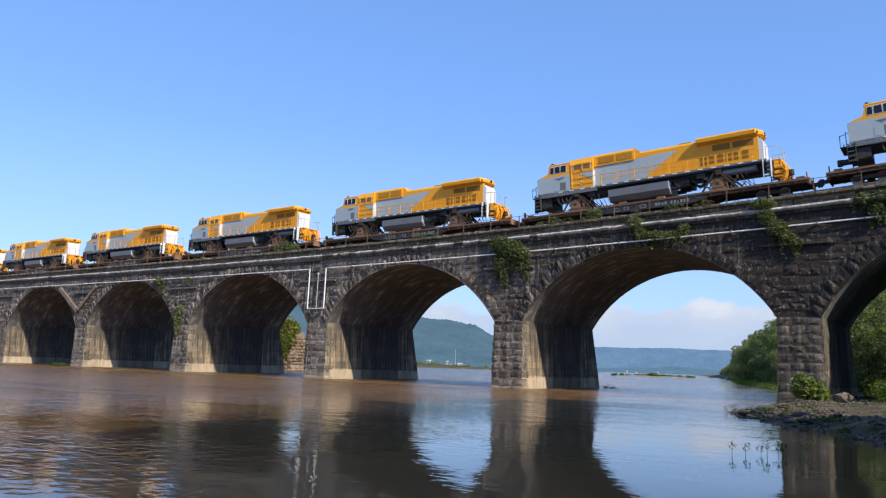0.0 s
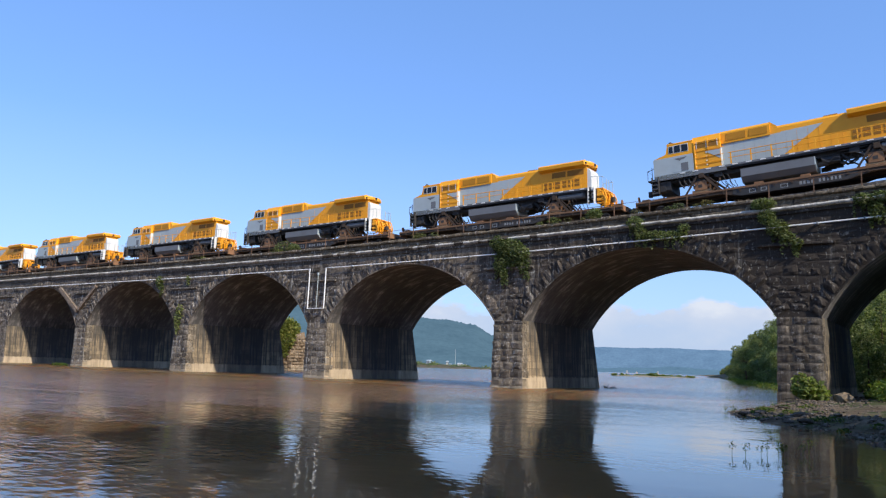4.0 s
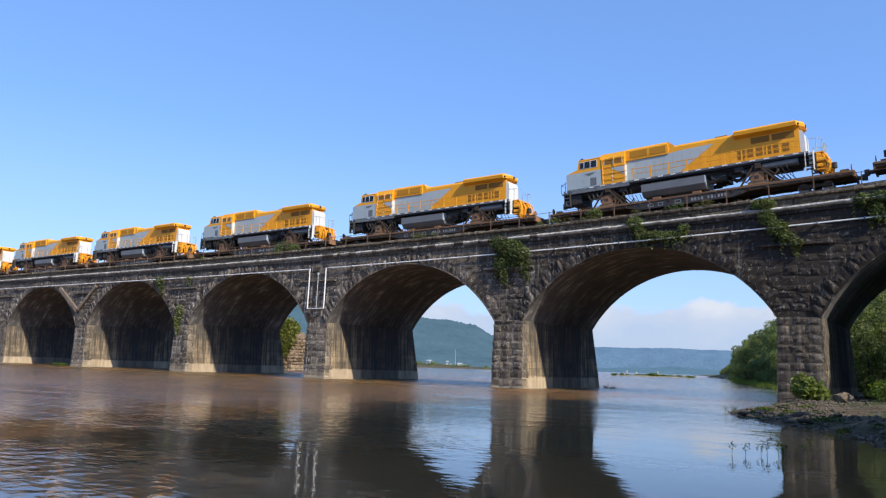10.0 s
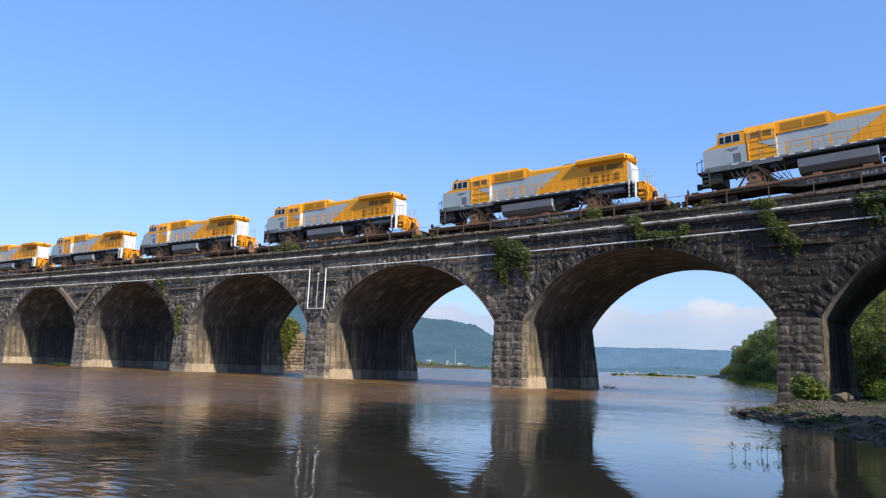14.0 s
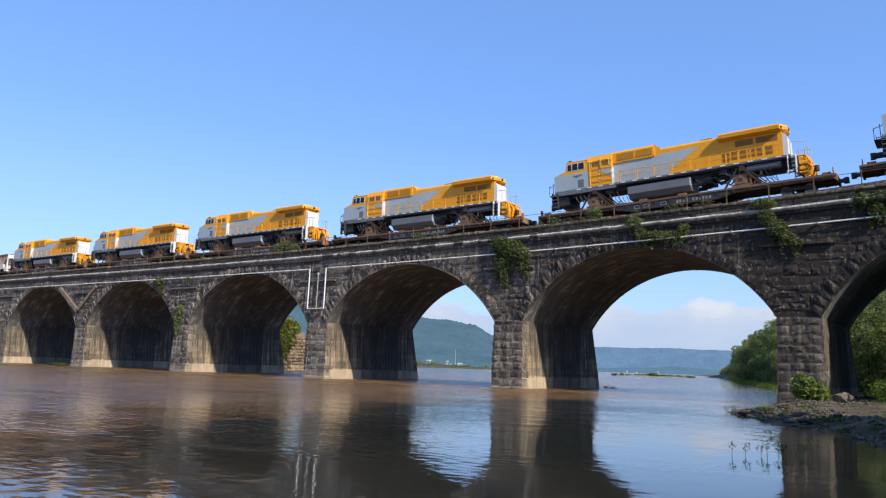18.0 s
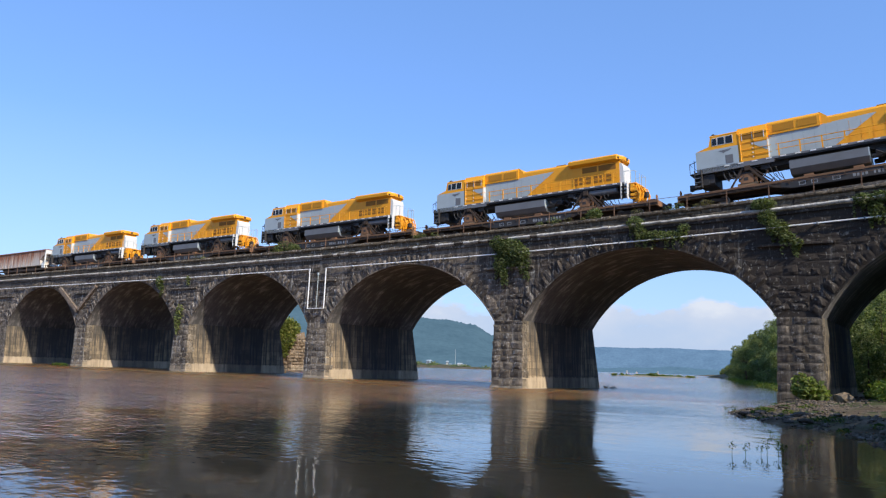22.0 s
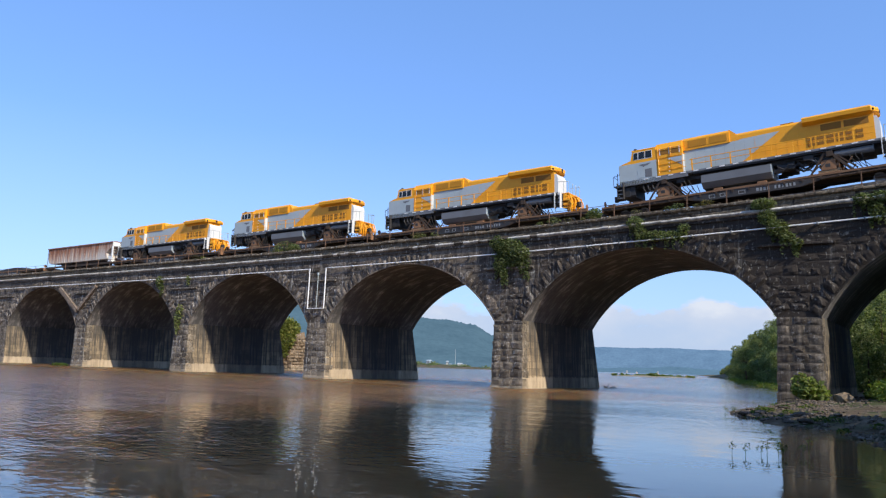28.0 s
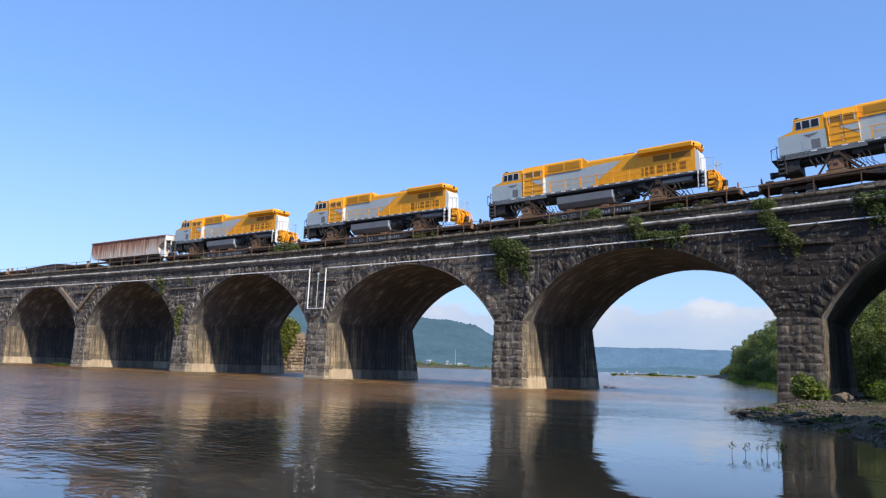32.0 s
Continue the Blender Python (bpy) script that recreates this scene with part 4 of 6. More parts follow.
    for s in (-1, 1):
        for a, b in ((-4.85, -3.25), (-3.0, -1.55)):
            g = part("brake_grille", slab(a, b, 5.5, 6.1, s * 1.075, 0.03), M_GRILLE, dyn)
            for i in range(5):
                part("slat", slab(a, b, 5.56 + i * 0.115, 5.58 + i * 0.115, s * 1.105, 0.006), M_GRILLE, g)
        # grey field with its slanting end
        part("grey_field", plate([(-5.25, 3.35), (-0.6, 3.35), (0.2, 3.9), (2.6, 5.5), (-5.25, 5.3)], s * 0.958), G, lo, "grey panel with slanting end")
        for i in range(11):
            part("door_seam", slab(-4.3 + i * 0.82, -4.285 + i * 0.82, 3.45, 5.25, s * 0.972, 0.006), M_SEAM if i < 6 else M_YELLOW, lo)
    part("roof_hatch", Mesh().box(-0.2, 0.9, -0.5, 0.5, 5.98, 6.1, 0.03), Y, lo)
    part("exhaust_stack", Mesh().box(2.6, 3.6, -0.45, 0.45, 5.98, 6.22, 0.05), M_LOUVRE, lo, "dark exhaust stack")
    # radiator section with its wide wings
    rad = part("radiator_cab", Mesh().box(5.0, 9.3, -0.98, 0.98, 3.3, 5.9), Y, lo, "yellow radiator section")
    wing = [(-1.0, 5.46), (1.0, 5.46), (1.48, 5.64), (1.53, 5.93), (1.3, 6.11), (-1.3, 6.11), (-1.53, 5.93), (-1.48, 5.64)]
    part("radiator_wing", Mesh().prism(wing, "x", 4.35, 9.2), Y, lo, "yellow overhanging radiator wing")
    nose = Mesh()
    tip = [(-0.75, 5.66), (0.75, 5.66), (0.85, 5.84), (0.8, 5.98), (-0.8, 5.98), (-0.85, 5.84)]
    root = [(-1.48, 5.6), (1.48, 5.6), (1.5, 5.85), (1.25, 6.06), (-1.25, 6.06), (-1.5, 5.85)]
    nose.v = [(9.2, y, z) for y, z in root] + [(9.66, y * 0.85, z) for y, z in tip]
    nose.f = [tuple(range(6)), tuple(range(11, 5, -1))] + [(i, (i + 1) % 6, (i + 1) % 6 + 6, i + 6) for i in range(6)]
    part("wing_nose", nose, Y, lo)
    for s in (-1, 1):
        for a, b in ((5.6, 7.05), (7.25, 8.95)):
            part("radiator_grille", slab(a, b, 4.82, 5.34, s * 0.985), M_LOUVRE, rad)
        for i in range(6):
            for j in range(2):
                part("hood_window", slab(4.6 + i * 0.68, 5.1 + i * 0.68, 3.75 + j * 0.42, 4.08 + j * 0.42, s * 0.985), M_LOUVRE, rad)
    # rear end also faces the sun, its brightness put into paler grey
    part("rear_panel", Mesh().prism([(9.3, 3.3), (9.62, 3.3), (9.66, 3.4), (9.66, 4.9), (9.5, 5.28), (9.3, 5.32)], "y", -0.96, 0.96), M_PALE, rad, "grey rear end sheet, paled as if sunlit")
    part("headlight", Mesh().tube((9.6, 0.0, 5.82), (9.72, 0.0, 5.82), 0.15, n=12), M_GLASS, lo)
    part("number_board", Mesh().box(9.22, 9.4, -1.36, -1.22, 5.68, 5.84), M_GLASS, lo)
    # handrails on both sides
    for s in (-1, 1):
        for i in range(6):
            x = -4.5 + i * 1.6
            part("stanchion", Mesh().box(x - 0.055, x + 0.055, s * 1.47 - 0.03, s * 1.47 + 0.03, 3.3, 4.34), Y, lo)
        for i in range(5):
            x = 4.9 + i * 0.98
            part("stanchion", Mesh().box(x - 0.055, x + 0.055, s * 1.47 - 0.02, s * 1.47 + 0.02, 3.3, 4.3), Y, lo)
        part("handrail", Mesh().tube((-4.7, s * 1.47, 4.3), (9.2, s * 1.47, 4.3), 0.034, n=6), Y, lo)
        part("handrail", Mesh().tube((-4.7, s * 1.47, 3.85), (9.2, s * 1.47, 3.85), 0.028, n=6), Y, lo)
        for z in (3.75, 4.3):
            part("grab_rail", Mesh().tube((-7.5, s * 1.51, z), (-5.0, s * 1.51, z), 0.024, n=6), Y, lo)
        part("grab_rail", Mesh().tube((-7.4, s * 1.5, 4.9), (-5.0, s * 1.5, 4.9), 0.022, n=6).tube((-7.4, s * 1.5, 3.4), (-7.4, s * 1.5, 5.0), 0.022, n=6), Y, lo)
    # fuel tank and air gear below
    tank = [(-1.42, 2.72), (1.42, 2.72), (1.42, 2.05), (0.95, 1.62), (-0.95, 1.62), (-1.42, 2.05)]
    part("fuel_tank", Mesh().prism(tank, "x", -3.85, 1.72), M_DARKGREY, lo, "grey angular fuel tank")
    part("tank_end", Mesh().prism([(a * 0.985, 0.01 + z) for a, z in tank], "x", 1.72, 1.8), M_GREY, lo)
    for s in (-1, 1):
        part("air_reservoir", Mesh().tube((6.4, s * 1.05, 2.72), (9.1, s * 1.05, 2.72), 0.3, n=14), M_DARKGREY, lo, "dark cylindrical air reservoir")
        part("blower", Mesh().tube((2.2, s * 0.8, 2.35), (3.0, s * 0.8, 2.35), 0.36, n=12).box(3.0, 3.5, s * 0.8 - 0.3, s * 0.8 + 0.3, 2.1, 2.65, 0.05).tube((1.9, s * 0.9, 2.1), (2.6, s * 0.9, 2.1), 0.2), M_BLACK, lo)
    for p0, p1, r in (((3.4, -1.2, 2.85), (6.4, -1.2, 2.9), 0.06), ((3.6, -1.0, 2.7), (6.4, -1.0, 2.7), 0.05), ((-5.2, -1.2, 2.8), (-8.6, -1.2, 2.75), 0.05)):
        part("air_pipe", Mesh().tube(p0, p1, r), M_BLACK, lo)
    pipe_rng = random.Random(9)
    for q in range(16):
        x0, y0, z0 = pipe_rng.uniform(2.0, 5.6), pipe_rng.uniform(-1.35, 1.2), pipe_rng.uniform(2.35, 2.95)
        part("air_pipe", Mesh().sweep([(x0 - 0.5, y0, z0), (x0, y0 + 0.04, z0 - pipe_rng.uniform(0.1, 0.5)), (x0 + 0.35, y0, z0 - pipe_rng.uniform(0.0, 0.5)), (x0 + 0.8, y0 - 0.05, z0 - 0.05)], pipe_rng.uniform(0.04, 0.1), 7), M_BLACK if q % 3 else M_DARKGREY, lo)
    part("valve_box", Mesh().box(4.2, 4.9, -1.3, -0.8, 2.55, 2.95), M_BLACK, lo)
    part("battery_box", Mesh().box(-6.0, -5.3, -1.25, -0.8, 2.45, 2.9), M_BLACK, lo)
    # front steps, pilot and railing
    fs = part("front_pilot", Mesh().box(-11.3, -10.9, -1.45, 1.45, 2.1, 3.1, 0.03).box(-10.9, -10.2, -1.3, 1.3, 1.9, 2.75), M_BLACK, lo, "black front pilot")
    for s in (-1, 1):
        for i in range(4):
            part("step", Mesh().box(-11.25, -10.75, s * 1.5 - 0.24, s * 1.5 + 0.06, 1.75 + i * 0.36, 1.8 + i * 0.36), M_DARKGREY, fs)
        part("step_side", Mesh().box(-11.3, -11.26, s * 1.5 - 0.26, s * 1.5 + 0.08, 1.65, 3.2).box(-10.74, -10.7, s * 1.5 - 0.26, s * 1.5 + 0.08, 1.65, 3.2), M_BLACK, fs)
        for p0, p1, r in (((-11.3, s * 1.4, 3.1), (-11.3, s * 1.4, 4.2), 0.03), ((-11.75, s * 1.3, 3.1), (-11.75, s * 1.3, 3.95), 0.025)):
            part("railing_post", Mesh().tube(p0, p1, r), M_BLACK, fs)
        part("end_rail", Mesh().sweep([(-11.75, 0, 3.95), (-11.75, s * 1.3, 3.95), (-11.3, s * 1.4, 4.0), (-10.9, s * 1.45, 4.2)], 0.025, 6), M_BLACK, fs)
    part("front_bolster", Mesh().box(-10.7, -9.75, -1.25, 1.25, 1.85, 2.9, 0.14), M_BLACK, lo, "black gear block under the nose")
    for q in range(3):
        part("cable_loop", Mesh().sweep([(-9.0 + q * 0.4, -1.3, 2.9), (-8.9 + q * 0.42, -1.38, 2.3), (-8.6 + q * 0.4, -1.36, 1.9 + 0.1 * q), (-8.3 + q * 0.4, -1.3, 2.4)], 0.05, 6), M_BLACK, lo)
    part("front_platform", Mesh().box(-11.8, -10.9, -1.2, 1.2, 3.02, 3.1), M_BLACK, fs)
    part("coupler", Mesh().box(-11.95, -11.2, -0.22, 0.22, 1.95, 2.35, 0.06).tube((-12.05, 0.05, 1.9), (-12.05, 0.05, 2.4), 0.2, n=10), M_BLACK, lo)
    # rear platform with yellow end gear
    re = part("rear_pilot", Mesh().box(9.9, 10.3, -1.45, 1.45, 2.1, 3.2, 0.03), M_PALE, lo, "pale grey rear pilot")
    for s in (-1, 1):
        for i in range(4):
            part("step", Mesh().box(9.7, 10.2, s * 1.5 - 0.24, s * 1.5 + 0.06, 1.75 + i * 0.36, 1.8 + i * 0.36), M_BLACK, re)
        part("step_side", Mesh().box(9.64, 9.69, s * 1.5 - 0.26, s * 1.5 + 0.08, 1.65, 3.25).box(10.22, 10.27, s * 1.5 - 0.26, s * 1.5 + 0.08, 1.65, 3.25), M_PALE, re)
        for p0, p1, r in (((9.9, s * 1.45, 3.2), (9.9, s * 1.45, 4.35), 0.03), ((10.5, s * 1.4, 3.15), (10.5, s * 1.4, 4.3), 0.025), ((10.92, s * 1.28, 3.15), (10.92, s * 1.28, 4.25), 0.03), ((10.92, s * 0.3, 3.15), (10.92, s * 0.3, 4.25), 0.03)):
            part("railing_post", Mesh().tube(p0, p1, r), M_GREY, re)
        part("end_rail", Mesh().sweep([(9.9, s * 1.45, 4.3), (10.5, s * 1.4, 4.28), (10.92, s * 1.28, 4.25), (10.92, s * 0.3, 4.25)], 0.025, 6), M_GREY, re)
    part("rear_platform", Mesh().box(10.3, 10.95, -1.3, 1.3, 3.08, 3.17, 0.02), Y, re)
    gear = part("end_plate", Mesh().box(10.34, 10.42, -1.4, 1.4, 1.75, 3.08), M_RUSTDARK, lo, "dark rear pilot plate")
    for s in (-1, 1):
        part("hose_drum", Mesh().tube((10.42, s * 0.95, 2.6), (10.9, s * 0.95, 2.55), 0.2, n=14), Y, gear)
        part("sand_box", Mesh().box(10.4, 10.75, s * 1.15 - 0.18, s * 1.15 + 0.18, 2.35, 3.06, 0.08), Y, gear)
        part("cut_lever", Mesh().tube((10.95, s * 1.4, 2.3), (11.1, s * 0.3, 2.35), 0.04), Y, gear)
        part("ditch_light", Mesh().tube((10.8, s * 1.05, 2.05), (10.92, s * 1.05, 2.05), 0.14, n=12), M_DARKGREY, gear)
        part("corner_step", Mesh().box(10.4, 11.0, s * 1.28 - 0.16, s * 1.28 + 0.1, 1.66, 1.74), Y, gear)
    for cx, cy, cz, big, tube_r in ((10.95, -1.0, 2.62, 0.2, 0.06), (11.05, -0.5, 2.0, 0.18, 0.06), (11.0, 0.5, 2.6, 0.2, 0.06), (11.0, 1.0, 2.2, 0.2, 0.06)):
        part("hose_coil", Mesh().ring((cx, cy, cz), big, tube_r), Y, gear)
    hose_rng = random.Random(5)
    for q in range(26):
        ya, top, low_z = hose_rng.uniform(-1.35, 1.25), hose_rng.uniform(2.3, 3.05), hose_rng.uniform(1.22, 1.8)
        out_x, lean = hose_rng.uniform(10.9, 11.35), hose_rng.uniform(-0.25, 0.25)
        pts = [(10.7, ya, top), ((10.8 + out_x) / 2, ya + lean * 0.3, top + 0.04), (out_x, ya + lean, (top + low_z) / 2 + 0.15), (out_x - 0.12, ya + lean * 1.4, low_z + 0.1), (10.85, ya + lean * 1.2, low_z)]
        part("hose", Mesh().sweep(pts, hose_rng.uniform(0.035, 0.07), 7), (Y, Y, Y, M_GRILLE)[q % 4], gear)
    for ya, za in ((-1.3, 2.5), (-0.7, 2.95), (-1.25, 2.05), (0.7, 2.2), (0.0, 2.7)):
        part("gear_bracket", Mesh().box(10.44, 11.06, ya - 0.12, ya + 0.12, za - 0.13, za + 0.13, 0.04), Y, gear)
    part("draft_pocket", Mesh().box(10.42, 10.95, -0.32, 0.32, 1.85, 2.5, 0.06), Y, gear)
    part("coupler", Mesh().box(10.8, 11.6, -0.22, 0.22, 1.95, 2.35, 0.06).tube((11.5, -0.05, 1.95), (11.5, -0.05, 2.4), 0.2, n=10), M_BLACK, lo)
    part("antenna", Mesh().tube((-8.6, -0.3, 6.15), (-8.6, -0.3, 6.35), 0.05).box(-8.2, -7.9, -0.7, -0.4, 6.12, 6.24), M_BLACK, lo)
    part("antenna_dome", Mesh().box(-9.86, -9.3, -1.2, -0.7, 6.05, 6.2, 0.04).tube((-9.62, -1.0, 6.2), (-9.62, -1.0, 6.34), 0.2, 0.1, 10), M_BLACK, lo, "low black roof antenna")
    for s in (-1, 1):
        part("ladder_rail", Mesh().tube((-7.42, s * 1.52, 3.4), (-7.42, s * 1.52, 5.9), 0.03, n=6), Y, lo)
        part("ladder_rail", Mesh().tube((-6.3, s * 1.52, 4.95), (-6.3, s * 1.52, 5.95), 0.028, n=6), Y, lo)
        part("roof_rail", Mesh().tube((-7.45, s * 1.5, 5.6), (-5.0, s * 1.5, 5.6), 0.026, n=6), Y, lo)
    part("horn", Mesh().tube((-9.3, 0.5, 6.2), (-9.75, 0.5, 6.25), 0.04, 0.1), M_BLACK, lo)
    return lo


def wheelset(parent, x):
    tr = part("truck", Mesh().box(x - 1.2, x + 1.2, -1.1, -0.95, 0.35, 0.62, 0.04).box(x - 1.2, x + 1.2, 0.95, 1.1, 0.35, 0.62, 0.04).box(x - 0.25, x + 0.25, -1.0, 1.0, 0.4, 0.7), M_RUSTDARK, parent)
    for dx in (-0.88, 0.88):
        part("wheel", Mesh().tube((x + dx, -0.8, 0.42), (x + dx, -0.68, 0.42), 0.42, n=18).tube((x + dx, 0.68, 0.42), (x + dx, 0.8, 0.42), 0.42, n=18).tube((x + dx, -0.7, 0.42), (x + dx, 0.7, 0.42), 0.08), M_STEEL, tr)


def build_flat(loaded=True):
    f = thing("flat_car", "long rusty brown railway flat car " + ("carrying a locomotive body" if loaded else "running empty"), "flat car", "flat cars of the train")
    part("deck", Mesh().box(-12.9, 12.9, -1.42, 1.42, 1.0, 1.1), M_WOOD, f, "worn brown timber deck")
    for s in (-1, 1):
        prof = [(-12.9, 0.86), (-5.6, 0.82), (-3.9, 0.42), (3.9, 0.42), (5.6, 0.82), (12.9, 0.86), (12.9, 1.14), (-12.9, 1.14)]
        sill = part("side_sill", Mesh().prism(prof, "y", s * 1.42 - 0.03, s * 1.42 + 0.03), M_RUSTDARK, f, "dark fish-belly side sill")
        part("deck_edge", Mesh().box(-12.9, 12.9, s * 1.47 - 0.05, s * 1.47 + 0.05, 1.06, 1.22), M_RUSTEDGE, f, "rust orange deck edge")
        for i in range(19):
            x = -12.0 + i * 1.33
            part("stake_pocket", Mesh().box(x - 0.07, x + 0.07, s * 1.48 - 0.05, s * 1.48 + 0.05, 0.82, 1.06), M_RUSTDARK, sill)
        part("side_plate", plate([(-3.8, 0.45), (3.8, 0.45), (4.6, 0.66), (4.6, 1.04), (-4.6, 1.04), (-4.6, 0.66)], s * 1.458), M_BLACK, sill, "black lettered centre plate")
        for x, w in ((-3.3, 0.5), (-2.4, 0.45), (-0.9, 0.55)):
            part("stencil_box", slab(x, x + w, 0.58, 0.62, s * 1.474, 0.004).box(x, x + w, s * 1.474 - 0.004, s * 1.474 + 0.004, 0.84, 0.88).box(x, x + 0.05, s * 1.474 - 0.004, s * 1.474 + 0.004, 0.58, 0.88).box(x + w - 0.05, x + w, s * 1.474 - 0.004, s * 1.474 + 0.004, 0.58, 0.88), M_STENCIL, sill)
        for i, w in enumerate((0.2, 0.16, 0.2, 0.18, 0, 0.14, 0.16, 0.12, 0.16, 0.14, 0.16)):
            if w:
                part("lettering_bar", slab(0.5 + i * 0.28, 0.5 + i * 0.28 + w, 0.6, 0.86, s * 1.474, 0.004), M_STENCIL, sill)
    part("centre_sill", Mesh().box(-12.7, 12.7, -0.35, 0.35, 0.68, 1.0), M_RUSTDARK, f)
    for e in (-1, 1):
        part("end_sill", Mesh().box(e * 12.9 - 0.08, e * 12.9 + 0.08, -1.45, 1.45, 0.72, 1.22, 0.03), M_RUST, f)
        part("draft_gear", Mesh().box(min(e * 12.9, e * 13.45), max(e * 12.9, e * 13.45), -0.18, 0.18, 0.72, 1.0, 0.04).tube((e * 13.5, 0, 0.62), (e * 13.5, 0, 1.08), 0.2, n=10), M_BLACK, f)
        part("brake_wheel", Mesh().tube((e * 12.75, -1.1, 1.1), (e * 12.75, -1.1, 1.6), 0.03).tube((e * 12.72, -1.1, 1.55), (e * 12.78, -1.1, 1.55), 0.25, n=14), M_RUST, f)
        wheelset(f, e * 10.1)
    if loaded:
        # cribbing stands and tie-down braces under the two bolsters
        for x in (-7.1, 6.0):
            st = part("support_stand", Mesh().box(x - 1.5, x + 1.5, -1.35, 1.35, 1.1, 1.3, 0.03), M_RUST, f, "rust brown steel support stand")
            part("crib_core", Mesh().box(x - 0.45, x + 0.45, -0.9, 0.9, 1.3, 2.64), M_RUSTDARK, st)
            for k in range(3):
                for y0 in (-1.3, 0.95):
                    part("crib_beam", Mesh().box(x - 0.85 + 0.12 * (k % 2), x + 0.75 - 0.1 * k, y0, y0 + 0.35, 1.32 + k * 0.4, 1.52 + k * 0.4, 0.02), M_RUST if k % 2 else M_WOOD, st)
            part("top_bolster", Mesh().box(x - 0.7, x + 0.7, -1.3, 1.3, 2.5, 2.66, 0.03), M_RUSTDARK, st)
            for s in (-1, 1):
                for q in (-0.55, -0.15, 0.3, 0.62):
                    part("crib_post", Mesh().box(x + q - 0.08, x + q + 0.08, s * 1.12 - 0.1, s * 1.12 + 0.1, 1.3, 2.5), M_RUSTDARK if q < 0 else M_RUST, st)
                part("brace", Mesh().beam((x + 0.1, s * 1.4, 2.85), (x + 1.55, s * 1.4, 1.2), 0.1, 0.2), M_RUSTDARK, st)
                part("brace", Mesh().beam((x - 0.25, s * 1.4, 2.85), (x - 1.35, s * 1.4, 1.25), 0.08, 0.15), M_RUSTDARK, st)
                part("strut", Mesh().beam((x + 0.55, s * 1.3, 2.6), (x + 1.9, s * 1.3, 1.35), 0.07, 0.1), M_RUSTDARK, st)
                part("strut", Mesh().beam((x + 0.9, s * 1.2, 1.4), (x + 1.6, s * 1.2, 2.3), 0.06, 0.08), M_RUST, st)
                for q in range(3):
                    part("tie_rod", Mesh().sweep([(x + 1.3 + q * 0.42, s * 1.25, 2.62), (x + 1.75 + q * 0.36, s * 1.3, 1.8 - 0.08 * q), (x + 2.3 + q * 0.3, s * 1.3, 1.2)], 0.026, 6), M_BLACK, st)
                part("lashing_block", Mesh().box(x - 0.15, x + 0.3, s * 1.38 - 0.14, s * 1.38 + 0.14, 2.5, 2.95, 0.04), M_RUSTDARK, st)
                part("bracket", plate([(x - 0.85, 2.35), (x + 0.8, 2.3), (x + 0.45, 3.0), (x - 0.3, 3.05)], s * 1.24), M_BLACK, st, "black triangular bracket")
                part("crib_plate", slab(x - 0.6, x + 0.45, 1.5, 2.3, s * 1.3, 0.05), M_RUST, st, "rust brown side plate")
                part("plate_hole", slab(x - 0.3, x + 0.05, 1.72, 1.98, s * 1.355, 0.006), M_BLACK, st)
                part("air_hose", Mesh().sweep([(x - 1.0, s * 1.2, 2.6), (x - 0.85, s * 1.34, 2.1), (x - 0.55, s * 1.36, 1.85), (x - 0.2, s * 1.3, 2.2)], 0.05, 6), M_BLACK, st)
        for x in (-2.55, 0.95):
            part("deck_clamp", Mesh().box(x - 0.35, x + 0.35, -1.3, 1.3, 1.1, 1.45), M_RUST, f)
        for x in (-12.15, 12.25):
            part("end_block", Mesh().box(x - 0.3, x + 0.3, -1.2, 1.2, 1.1, 1.45, 0.03), M_RUST, f)
    return f


